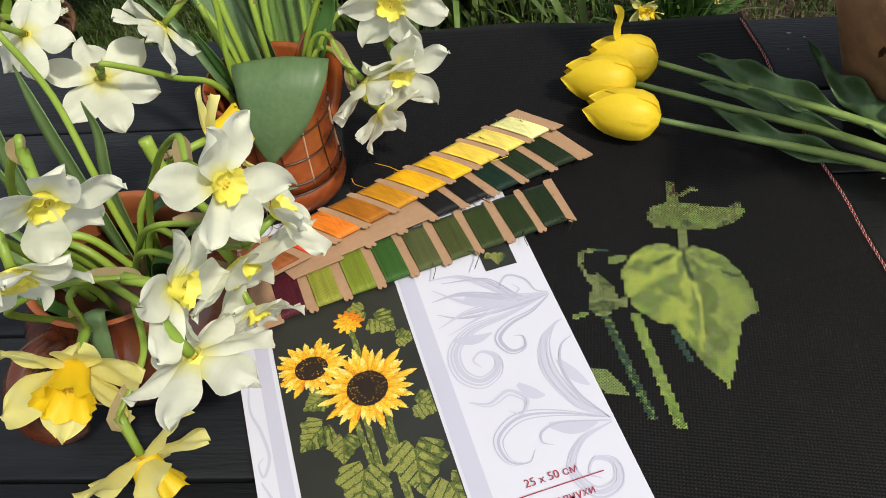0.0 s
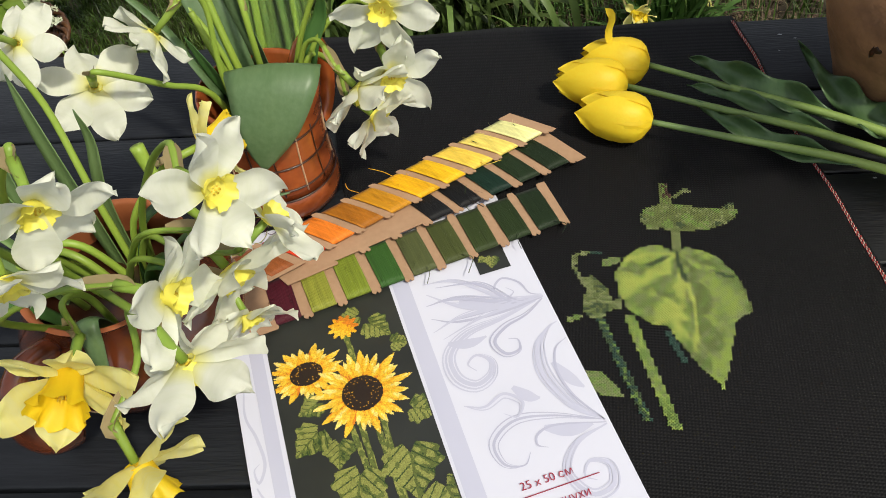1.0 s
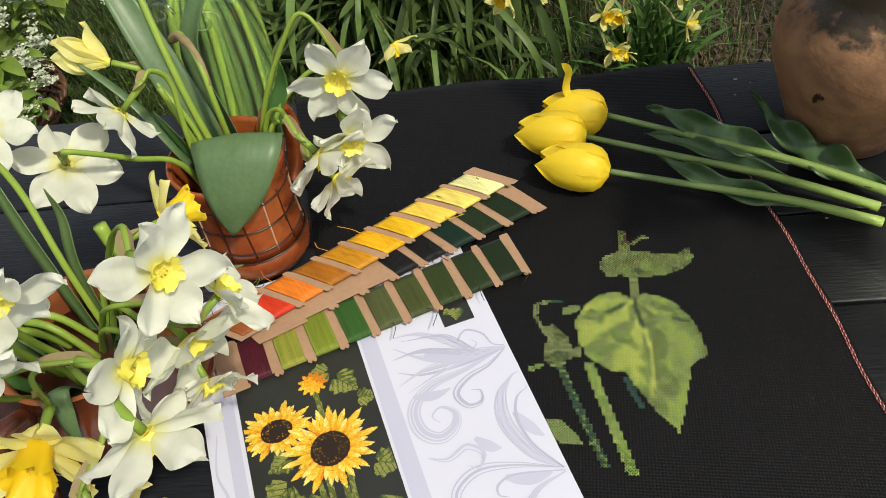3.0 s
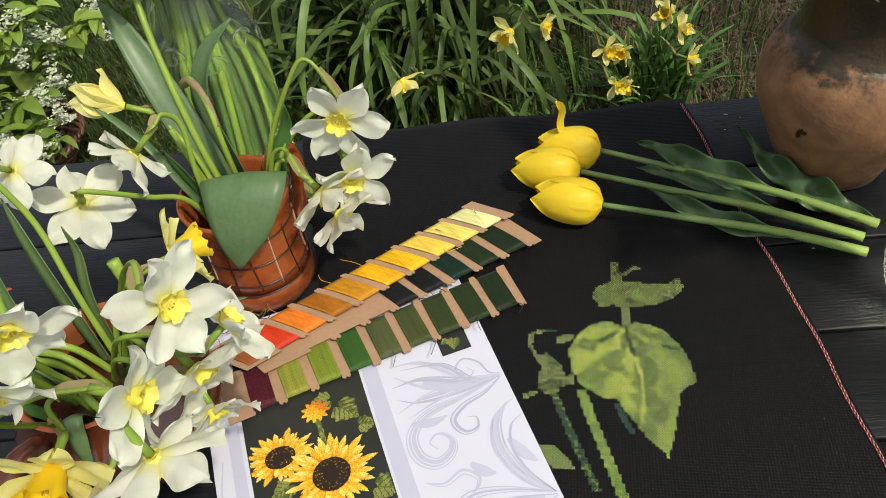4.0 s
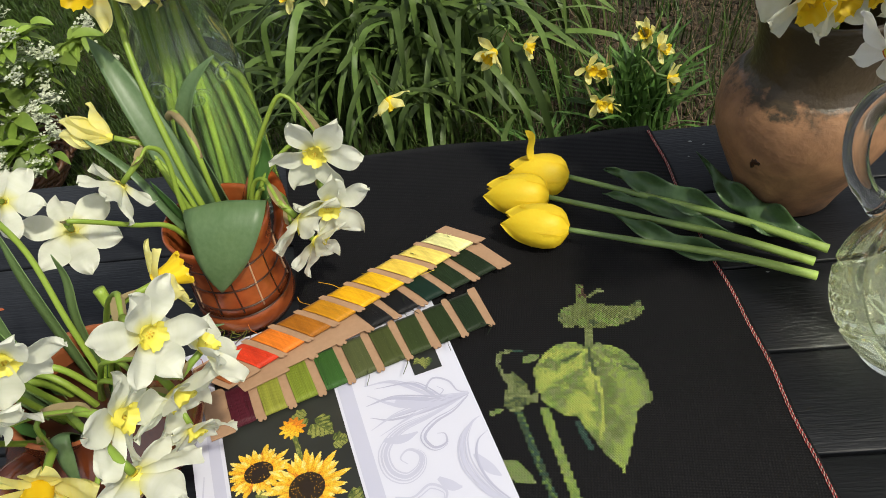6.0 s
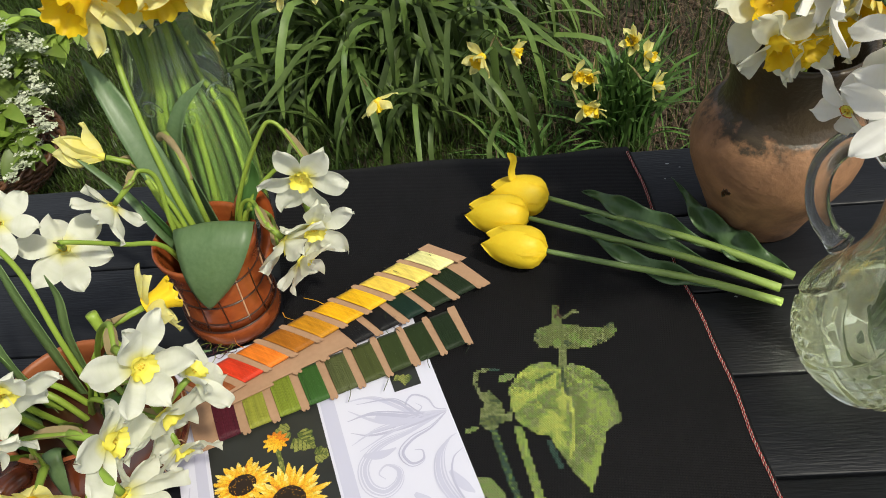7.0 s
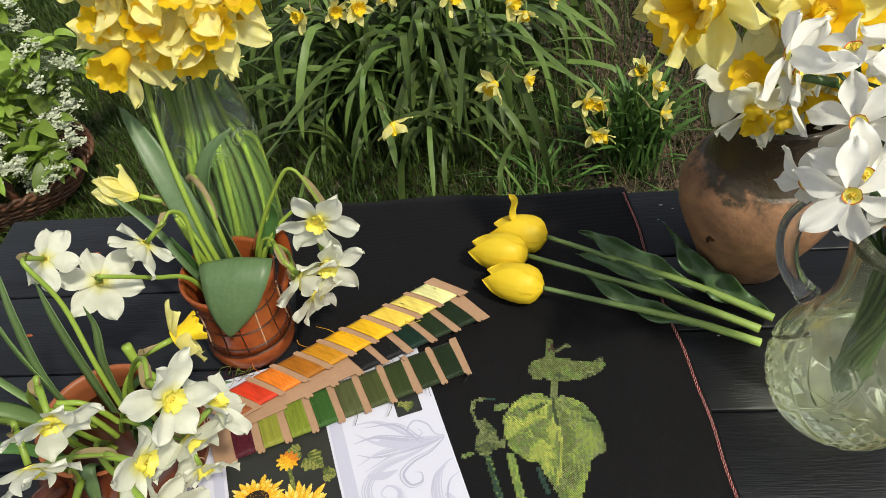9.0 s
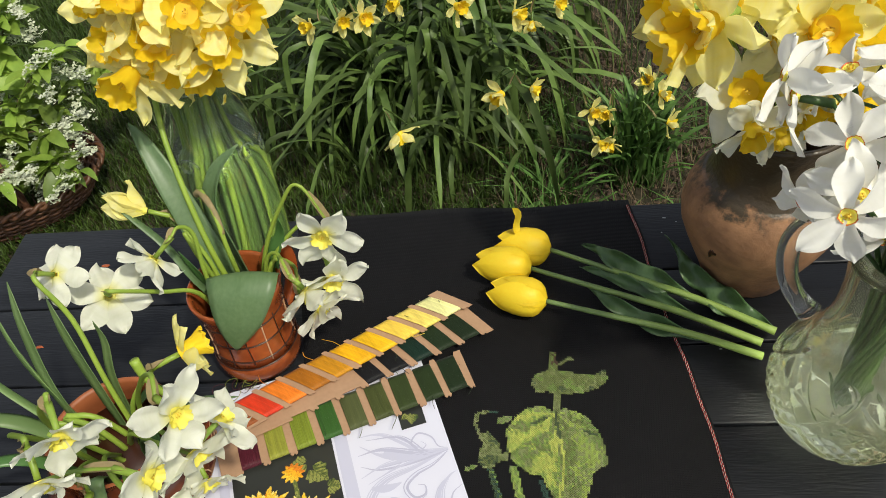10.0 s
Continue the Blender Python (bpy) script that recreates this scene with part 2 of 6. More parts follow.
def smooth_path(points, n=24):
    """Catmull-Rom through the points."""
    p = [Vector(q) for q in points]
    p = [2 * p[0] - p[1]] + p + [2 * p[-1] - p[-2]]
    out = []
    spans = len(p) - 3
    for i in range(n + 1):
        s = min(i / n * spans, spans - 1e-6)
        k, u = int(s), s - int(s)
        a, b, c, d = p[k:k + 4]
        out.append(0.5 * ((2 * b) + (c - a) * u + (2 * a - 5 * b + 4 * c - d) * u * u + (3 * b - a - 3 * c + d) * u ** 3))
    return out


def tube(points, radius, seg=8, bm=None, closed=False, flat=1.0):
    """A tube along points; radius is a number or a function of 0..1."""
    bm = bm or bmesh.new()
    pts = [Vector(p) for p in points]
    n = len(pts)
    side = None
    rings = []
    for i, p in enumerate(pts):
        d = (pts[(i + 1) % n if closed else min(i + 1, n - 1)] - pts[(i - 1) if closed else max(i - 1, 0)]).normalized()
        if side is None:
            side = d.orthogonal().normalized()
        side = (side - d * side.dot(d)).normalized()
        up = d.cross(side)
        r = radius(i / (n - 1)) if callable(radius) else radius
        rings.append([bm.verts.new(p + r * (math.cos(2 * math.pi * k / seg) * side + flat * math.sin(2 * math.pi * k / seg) * up)) for k in range(seg)])
    pairs = list(zip(rings, rings[1:])) + ([(rings[-1], rings[0])] if closed else [])
    for a, b in pairs:
        for k in range(seg):
            bm.faces.new((a[k], a[(k + 1) % seg], b[(k + 1) % seg], b[k]))
    if not closed:
        bm.faces.new(rings[0][::-1])
        bm.faces.new(rings[-1])
    return bm


def blade(points, width, fold=0.25, up=(0, 0, 1), bm=None, steps=14, wave=0.0, across=4, tip=0.55, seed=0, thick=0.0):
    """A leaf along points: widest before the middle, pointed, folded along the rib."""
    bm = bm or bmesh.new()
    pts = smooth_path(points, steps)
    rows = []
    for i, p in enumerate(pts):
        u = i / steps
        d = (pts[min(i + 1, steps)] - pts[max(i - 1, 0)]).normalized()
        s = d.cross(Vector(up))
        s = s.normalized() if s.length > 1e-4 else d.orthogonal().normalized()
        nrm = s.cross(d).normalized()
        w = width * 0.5 * max(0.02, (1 - max(0.0, (u - tip) / (1 - tip)) ** 2) ** 0.8 * min(1.0, 0.55 + 1.6 * u))
        row = []
        for j in range(across + 1):
            v = 2 * j / across - 1
            lift = fold * w * abs(v) ** 1.5 + wave * abs(v) ** 2 * math.sin(u * 15 + (2.1 if v > 0 else 0) + seed)
            row.append(bm.verts.new(p + s * (w * v) + nrm * lift))
        rows.append(row)
    for a, b in zip(rows, rows[1:]):
        for j in range(across):
            bm.faces.new((a[j], a[j + 1], b[j + 1], b[j]))
    return bm


# ---- table ----
TX0, TX1, TY0, TY1 = -0.72, 0.95, -0.62, 0.352
table = thing("table", "weathered table of dark blue-black painted planks", "table", kind="")


def planks(x0, x1, joints):
    for a, b in zip(joints, joints[1:]):
        bm = bmesh.new()
        box(bm, x0, x1, b + 0.0012, a - 0.0012, -0.028, random.uniform(-0.0026, -0.0017), 0.002)
        part("plank", bm, M_PLANK, table)


planks(TX0, -0.1, [TY1, 0.217, 0.106, -0.008, -0.122, -0.24, -0.36, -0.49, TY0])
planks(-0.0985, TX1, [TY1, 0.242, 0.136, 0.04, -0.056, -0.155, -0.26, -0.37, -0.49, TY0])
for x in (TX0 + 0.08, TX1 - 0.08):
    for y in (TY0 + 0.08, TY1 - 0.08):
        bm = bmesh.new()
        box(bm, x - 0.035, x + 0.035, y - 0.035, y + 0.035, -0.72, -0.11, 0.004)
        part("leg", bm, M_PLANK, table)
for y in (TY0 + 0.06, TY1 - 0.06):
    bm = bmesh.new()
    box(bm, TX0 + 0.05, TX1 - 0.05, y - 0.015, y + 0.015, -0.11, -0.029, 0.003)
    part("apron", bm, M_PLANK, table)

# ---- ground ----
GZ = -0.72
bm = bmesh.new()
bmesh.ops.create_grid(bm, x_segments=120, y_segments=120, size=1)
for v in bm.verts:
    x, y = v.co.x, v.co.y
    x, y = x * abs(x) ** 1.2 * 80, y * abs(y) ** 1.2 * 80 + 1.5
    v.co = Vector((x, y, GZ + 0.02 * noise.noise(Vector((x * 2, y * 2, 0))) + 0.008 * noise.noise(Vector((x * 9, y * 9, 3)))))
solid("ground", bm, M_SOIL, "dark garden soil under patchy grass", "ground", kind="structure")

# ---- cloth ----
cloth = thing("embroidery_cloth", "black evenweave cloth with red-stitched hem, lying on the table", "cloth")


def cloth_x(side, y):
    """The cloth's long edges."""
    return (-0.292 - 0.2 * (y - 0.06)) if side == 0 else (0.1025 - 0.112 * y + 0.0015 * math.sin(y * 26) + 0.0007 * math.sin(y * 71))


bm = bmesh.new()
NX, NY = 60, 90
rows = []
for j in range(NY + 1):
    y = -0.5 + (TY1 + 0.005 + 0.5) * j / 76.0
    row = []
    for i in range(NX + 1):
        u = i / NX
        yy = min(y, TY1 + 0.005)
        x = cloth_x(0, yy) * (1 - u) + (cloth_x(1, yy) + 0.004) * u
        z = 0.0004 + 0.0006 * noise.noise(Vector((x * 14, yy * 14, 1)))
        drop = y - (TY1 + 0.002)
        if drop > 0:
            row.append(bm.verts.new((x, TY1 + 0.006 + 0.003 * math.sin(x * 30), z - drop * 1.0)))
        else:
            row.append(bm.verts.new((x, yy, z - (0.002 if drop > -0.006 else 0))))
    rows.append(row)
for a, b in zip(rows, rows[1:]):
    for i in range(NX):
        bm.faces.new((a[i], a[i + 1], b[i + 1], b[i]))
part("fabric", bm, M_CLOTH, cloth)
for name, mt, label, odd in (("red_stitching", M_RED, "coral red running stitch", 0), ("pale_stitching", M_PINK, "pale pink running stitch", 1)):
    bm = bmesh.new()
    for k in range(int((TY1 + 0.318) / 0.0042)):
        y = -0.32 + 0.0042 * k
        for col in (0, 1):
            x = cloth_x(1, y) + (0.0008 if col else -0.0008) + 0.0002 * math.sin(k * 2.3)
            y0 = y + (0.0021 if (col + odd) % 2 else 0.0)
            tube([(x, y0, 0.0007), (x, y0 + 0.0009, 0.0014), (x, y0 + 0.0019, 0.0007)], 0.00048 if odd == 0 else 0.00045, 5, bm)
    part(name, bm, mt, cloth, label)

# ---- vessels ----
def ring_line(r, z, rad, tilt=0.0, seg=40):
    return [(r * math.cos(a), r * math.sin(a), z + tilt * math.sin(a * 2)) for a in (2 * math.pi * k / seg for k in range(seg))]


MUG = Vector((-0.355, 0.143, -0.0018))
mug = thing("clay_mug", "glazed orange clay mug with dark incised grid, holding flowers", "mug", MUG)


def mug_r(z):
    return 0.0445 - 0.0022 * math.sin(min(1, max(0, (z - 0.028) / 0.08)) * math.pi) + 0.003 * max(0.0, (z - 0.09) / 0.02)


prof = [(0, 0.002), (0.038, 0.001), (0.0435, 0.005), (0.046, 0.014), (0.046, 0.022), (0.0445, 0.0275), (0.0425, 0.0295)]
prof += [(mug_r(0.03 + 0.08 * k / 8), 0.03 + 0.08 * k / 8) for k in range(9)]
prof += [(0.0465, 0.1125), (0.0445, 0.1125), (0.0425, 0.109), (0.041, 0.06), (0.04, 0.012), (0, 0.01)]
part("body", lathe(prof, 64, 0.006), M_MUG, mug)
for z in (0.029, 0.04, 0.062, 0.086):
    part("ring", tube(ring_line(mug_r(z) + 0.0004, z, 0, 0.0012 if z > 0.03 else 0), 0.0009, 6, closed=True), M_BROWNLINE, mug, "dark brown incised ring")
for k in range(14):
    a = 2 * math.pi * k / 14 + random.uniform(-0.06, 0.06)
    lean = random.uniform(-0.05, 0.05)
    pts = [((mug_r(z) + 0.0002) * math.cos(a + lean * s), (mug_r(z) + 0.0002) * math.sin(a + lean * s), z) for s, z in ((q / 6, 0.034 + 0.056 * q / 6) for q in range(7))]
    part("upright_line", tube(pts, lambda u: 0.0008, 5), M_BROWNLINE if k % 3 else M_CREAM, mug)
ha = radians(57)
hd = Vector((math.cos(ha), math.sin(ha), 0))
hp = [hd * r + Vector((0, 0, z)) for r, z in ((0.043, 0.1), (0.055, 0.113), (0.066, 0.108), (0.072, 0.085), (0.066, 0.055), (0.052, 0.036), (0.043, 0.032))]
part("handle", tube(smooth_path(hp, 20), lambda u: 0.0088 - 0.002 * u, 12), M_MUGIN, mug, "thick orange loop handle")

BOWL = Vector((-0.433, -0.012, -0.0018))
bowl = thing("clay_jug", "round brown glazed clay mug with cream scrolls, holding white narcissi", "mug", BOWL)
prof = [(0, 0.002), (0.046, 0.001), (0.053, 0.005), (0.067, 0.02), (0.0755, 0.04), (0.0735, 0.058), (0.065, 0.073), (0.0565, 0.083), (0.0555, 0.096),
        (0.0565, 0.099), (0.054, 0.1005), (0.0515, 0.097), (0.0505, 0.085), (0.058, 0.06), (0.056, 0.03), (0.04, 0.012), (0, 0.01)]
part("body", lathe(prof[:10], 64, 0.005), M_BOWL, bowl)
part("inner_wall", lathe(prof[9:], 64, 0.005), M_BOWLIN, bowl, "bare red clay inside")
part("dark_water", lathe([(0, 0.07), (0.053, 0.07), (0.053, 0.068), (0, 0.068)], 40), M_BROWNLINE, bowl, "dark still water inside")
for k in range(9):
    a0 = radians(-100 + 40 * k)
    pts = []
    for q in range(30):
        u = q / 29
        ang, rad = u * 9.0, 0.016 * (1 - 0.8 * u)
        a, z = a0 + rad * math.cos(ang) / 0.075, 0.043 + rad * math.sin(ang)
        r = float(np.interp(z, (0.005, 0.02, 0.04, 0.058, 0.073, 0.083), (0.053, 0.067, 0.0755, 0.0735, 0.065, 0.0565))) + 0.0003
        pts.append((r * math.cos(a), r * math.sin(a), z))
    part("scroll", tube(pts, 0.0006, 5), M_CREAM, bowl, "cream painted scroll")
ha = radians(-116)
hd = Vector((math.cos(ha), math.sin(ha), 0))
hp = [hd * r + Vector((0, 0, z)) for r, z in ((0.058, 0.08), (0.078, 0.086), (0.095, 0.072), (0.099, 0.046), (0.093, 0.025), (0.082, 0.018))]
part("handle", tube(smooth_path(hp, 22), lambda u: 0.009 + 0.006 * u * u, 14), M_BOWL, bowl, "brown glazed handle with a rounded end")

POT = Vector((0.177, 0.238, -0.0018))
prof = [(0, 0.003), (0.043, 0.001), (0.0465, 0.004), (0.052, 0.02), (0.061, 0.042), (0.07, 0.064), (0.0765, 0.083), (0.0785, 0.098), (0.0765, 0.114), (0.071, 0.127), (0.0635, 0.1355), (0.0622, 0.1378), (0.0598, 0.1382), (0.059, 0.1402),
        (0.0565, 0.1435), (0.0535, 0.15), (0.0525, 0.17), (0.0545, 0.19), (0.059, 0.205), (0.06, 0.21), (0.055, 0.21), (0.05, 0.195), (0.048, 0.165), (0.05, 0.145), (0.07, 0.11), (0.06, 0.05), (0.042, 0.012), (0, 0.01)]
pot = thing("clay_pot", "old sooty earthenware pot with worn shoulders, full of daffodils", "pot", POT)
part("body", lathe(prof, 72, 0.012), M_POT, pot)
for k, (z, a) in enumerate(((0.08, -139), (0.083, -137))):
    r = 0.0765 if z > 0.07 else 0.068
    bm = bmesh.new()
    bmesh.ops.create_icosphere(bm, subdivisions=2, radius=0.0035)
    for v in bm.verts:
        v.co = Vector((v.co.x * 0.25, v.co.y * (0.5 + 0.5 * k), v.co.z * (1.5 - 0.6 * k))) * (1 + 0.7 * noise.noise(v.co * 500))
    part("chip", bm, M_BROWNLINE, pot, "dark chipped hollow", Matrix.Rotation(radians(a), 4, "Z") @ Matrix.Translation((r, 0, z)))

# glass jar behind the mug
JAR = Vector((-0.389, 0.288, -0.0018))
jar = thing("glass_jar", "tall pale green glass jar with moulded vines, packed with daffodil stems", "jar", JAR)
jr = 0.0478
prof = [(0, 0.003), (0.038, 0.001), (0.0445, 0.004), (jr, 0.012), (jr + 0.001, 0.08), (jr + 0.0008, 0.165), (0.0472, 0.185), (0.0445, 0.203), (0.0395, 0.219), (0.0355, 0.229), (0.0342, 0.237), (0.034, 0.255), (0.0365, 0.258), (0.0365, 0.262),
        (0.034, 0.262), (0.0315, 0.255), (0.0318, 0.236), (0.0362, 0.218), (0.0414, 0.202), (0.0441, 0.184), (jr - 0.003, 0.165), (jr - 0.003, 0.014), (0.04, 0.007), (0, 0.007)]
body = part("body", lathe(prof, 64), M_GREENGLASS, jar)
body.visible_shadow = False
w = part("water", lathe([(0, 0.0085), (0.038, 0.0085), (0.042, 0.012), (jr - 0.0028, 0.02), (jr - 0.0028, 0.165), (0.0443, 0.181), (0, 0.181)], 48), M_WATER, jar, "clear water")
w.visible_shadow = False
for k in range(9):
    a0 = radians(-150 + 40 * k)
    pts = []
    for q in range(22):
        u = q / 21
        ang, rad = u * 7.5, 0.013 * (1 - 0.75 * u)
        a, z = a0 + rad * math.cos(ang) / jr, 0.168 + (k % 2) * 0.012 + rad * math.sin(ang) * 0.8
        r = jr + 0.0003 - max(0.0, z - 0.167) ** 2 * 5.2
        pts.append((r * math.cos(a), r * math.sin(a), z))
    e = part("moulded_vine", tube(pts, 0.0015, 6), M_GREENGLASS, jar)
    e.visible_shadow = False

# cut glass jug
JUG = Vector((0.207, 0.034, -0.0018))
jug = thing("crystal_jug", "clear cut-glass jug with a tall neck, holding white narcissi in water", "jug", JUG)


def jug_r(z):
    """A round body that runs up in a hollow curve into a wide neck."""
    t = (z - 0.071) / 0.068
    body_r = 0.068 * math.sqrt(max(0.0, 1 - t * t)) if abs(t) < 1 else 0
    neck = float(np.interp(z, (0.10, 0.118, 0.128, 0.138, 0.15, 0.17, 0.2, 0.235), (0.0, 0.0495, 0.0455, 0.0415, 0.038, 0.035, 0.036, 0.041)))
    return max(body_r, neck) if z > 0.09 else max(body_r, 0.034)


def jug_cut(a, z):
    """Depth of the cutting: sweeping polished grooves, and small sharp pyramids in every other field."""
    if not 0.01 < z < 0.128:
        return 0.0
    edge = min(1.0, (z - 0.01) / 0.006, (0.128 - z) / 0.006)
    lift = (z - 0.07) / 0.058
    c1, c2 = 5 * a / (2 * math.pi) + 0.75 * lift, 5 * a / (2 * math.pi) - 0.75 * lift + 0.2 * lift * lift
    g = min(abs(c1 - round(c1)), abs(c2 - round(c2)))
    cut = 0.0042 * max(0.0, 1 - g / 0.06) ** 1.3
    if (math.floor(c1) + math.floor(c2)) % 2 == 0 and z < 0.09:
        f1, f2 = abs(c1 * 5 - round(c1 * 5)), abs(c2 * 5 - round(c2 * 5))
        cut = max(cut, 0.0036 * (1 - 2 * min(f1, f2)))
    elif z >= 0.088 and g > 0.06:
        cut = max(cut, 0.0022 * max(0.0, 1 - 9 * abs(c1 * 3 - round(c1 * 3))))
    return cut * edge


bm = bmesh.new()
SEG = 300
heights = [0.001, 0.004, 0.0075] + [0.01 + 0.0014 * k for k in range(85)] + [0.133, 0.138, 0.145, 0.155, 0.165, 0.18, 0.2, 0.22, 0.232, 0.235]
rings = []
for z in heights:
    ring = []
    for k in range(SEG):
        a = 2 * math.pi * k / SEG
        r = jug_r(z) - jug_cut(a, z)
        ring.append(bm.verts.new((r * math.cos(a), r * math.sin(a), z)))
    rings.append(ring)
inner = [[bm.verts.new((max(0.02, jug_r(z) - 0.0075) * math.cos(2 * math.pi * k / SEG), max(0.02, jug_r(z) - 0.0075) * math.sin(2 * math.pi * k / SEG), z)) for k in range(SEG)] for z in [0.235, 0.22, 0.2, 0.18, 0.165, 0.15, 0.14, 0.13, 0.12, 0.11, 0.1, 0.09, 0.08, 0.07, 0.06, 0.05, 0.04, 0.03, 0.02, 0.012]]
chain = rings + inner
for a, b in zip(chain, chain[1:]):
    for k in range(SEG):
        bm.faces.new((a[k], a[(k + 1) % SEG], b[(k + 1) % SEG], b[k]))
bm.faces.new(rings[0][::-1])
bm.faces.new(inner[-1])
b = part("body", bm, M_CUT, jug, smooth=True)
b.visible_shadow = False
ha = radians(140)
hd = Vector((math.cos(ha), math.sin(ha), 0))
hp = [hd * r + Vector((0, 0, z)) for r, z in ((0.037, 0.222), (0.052, 0.232), (0.071, 0.224), (0.081, 0.198), (0.078, 0.168), (0.067, 0.146), (0.05, 0.132))]
h = part("handle", tube(smooth_path(hp, 26), lambda u: 0.0098 - 0.0016 * u + 0.003 * max(0.0, u - 0.9) * 10, 16), M_GLASS, jug, "clear glass loop handle")
h.visible_shadow = False
w = part("water", lathe([(0, 0.014)] + [(max(0.02, jug_r(z) - 0.0073), z) for z in (0.014, 0.02, 0.03, 0.04, 0.05, 0.06, 0.07, 0.08, 0.088, 0.094)] + [(0, 0.094)], 96), M_JWATER, jug, "clear water", smooth=True)
w.visible_shadow = False

M_FLECK = material("pale_fleck", (0.45, 0.46, 0.46), 0.7)
# paint flecks and rust spots on the planks
for k, (x, y, r, mt) in enumerate(((-0.585, 0.285, 0.0035, M_MUGIN), (-0.565, 0.277, 0.0022, M_MUGIN), (-0.62, 0.16, 0.0028, M_MUGIN), (0.105, 0.325, 0.0012, M_FLECK), (0.118, 0.318, 0.0008, M_FLECK), (0.098, 0.3, 0.0007, M_FLECK), (0.13, 0.128, 0.0010, M_FLECK), (-0.5, 0.06, 0.002, M_MUGIN))):
    bm = bmesh.new()
    bmesh.ops.create_icosphere(bm, subdivisions=2, radius=r)
    for v in bm.verts:
        v.co = Vector((v.co.x * 1.6, v.co.y * 0.8, v.co.z * 0.12)) * (1 + 0.5 * noise.noise(v.co * 600 + Vector((k, 0, 0))))
    part("fleck", bm, mt, table, "small worn fleck of paint or rust", Matrix.Translation((x, y, -0.0018)))

# ---- flowers ----
def petal_mesh(name, mat, length, width, curl, cup, seed, wild=0.06):
    bm = bmesh.new()
    rows = []
    for i in range(12):
        u = 1 - (1 - i / 11) ** 1.45
        w = width * 0.5 * min(1.0, 0.34 + 1.3 * u) * (1 - max(0.0, (u - 0.5) / 0.5) ** 2.3) ** 0.66
        if u == 1:
            w = width * 0.05
        row = []
        for j in range(9):
            v = j / 4 - 1
            z = curl * length * u * u + cup * width * v * v * math.sin(math.pi * min(1, u + 0.1)) + 0.02 * length * math.sin(v * 3 + seed) * u - 0.012 * length * (1 - abs(v)) ** 4
            z += wild * length * u * 1.6 * noise.noise(Vector((u * 2.2, v * 1.6, seed * 7.3))) + wild * 1.3 * width * v * u * math.sin(seed * 5.1)
            z += 0.016 * width * math.sin(v * 7.5 + seed) * math.sin(math.pi * min(1, 1.1 * u)) + 0.035 * length * max(0.0, u - 0.75) * math.sin(v * 4 + seed * 3)
            row.append(bm.verts.new((0.002 + length * u * (1 - 0.04 * v * v) + 0.0015 * noise.noise(Vector((v * 2.4, seed, 0))) * u, w * v, z)))
        rows.append(row)
    for a, b in zip(rows, rows[1:]):
        for j in range(8):
            bm.faces.new((a[j], a[j + 1], b[j + 1], b[j]))
    return mesh_of(bm, name, mat)


def tinted_base(m, colour, reach):
    """Tints the petal's foot, where it joins the cup."""
    n, l = m.node_tree.nodes, m.node_tree.links
    b = n["Principled BSDF"]
    old = b.inputs["Base Color"].links[0].from_socket
    tc, sep, mr, mix = n.new("ShaderNodeTexCoord"), n.new("ShaderNodeSeparateXYZ"), n.new("ShaderNodeMapRange"), n.new("ShaderNodeMix")
    mix.data_type = "RGBA"
    l.new(tc.outputs["Object"], sep.inputs[0])
    l.new(sep.outputs[0], mr.inputs[0])
    mr.inputs[1].default_value, mr.inputs[2].default_value = 0.002 if reach > 0 else -0.02, reach
    mix.inputs[6].default_value = (*colour, 1)
    l.new(mr.outputs[0], mix.inputs[0])
    l.new(old, mix.inputs[7])
    targets = [x.to_socket for x in old.links]
    for t in targets:
        if t.node != mix:
            l.new(mix.outputs[2], t)


tinted_base(M_WHITE, (0.75, 0.72, 0.18), 0.013)


def cup_mesh(name, mats, r0, r1, depth, frill, teeth, rim=0.0):
    bm = bmesh.new()
    seg, rings = 36, []
    prof = [(0.92, 0.0), (1.0, 0.22), (1.0, 0.42), (1.0, 0.62), (1.04, 0.82), (1.0, 1.0)]
    for k, (q, z) in enumerate(prof):
        ring = []
        for s in range(seg):
            a = 2 * math.pi * s / seg
            r = (r0 + (r1 - r0) * z ** 2.2) * q
            f = frill * (z ** 3)
            r *= 1 + f * 0.7 * math.sin(a * teeth) + f * 0.9 * math.sin(a * 5 + 1) + f * 0.6 * math.sin(a * 14 + 2)
            ring.append(bm.verts.new((r * math.cos(a), r * math.sin(a), depth * (z + 0.5 * f * math.cos(a * teeth + 0.6)))))
        rings.append(ring)
    for k, (a, b) in enumerate(zip(rings, rings[1:])):
        for s in range(seg):
            fc = bm.faces.new((a[s], a[(s + 1) % seg], b[(s + 1) % seg], b[s]))
            if rim and k >= 4:
                fc.material_index = 1
    bm.faces.new([bm.verts.new(v.co) for v in rings[2]])
    return mesh_of(bm, name, mats)


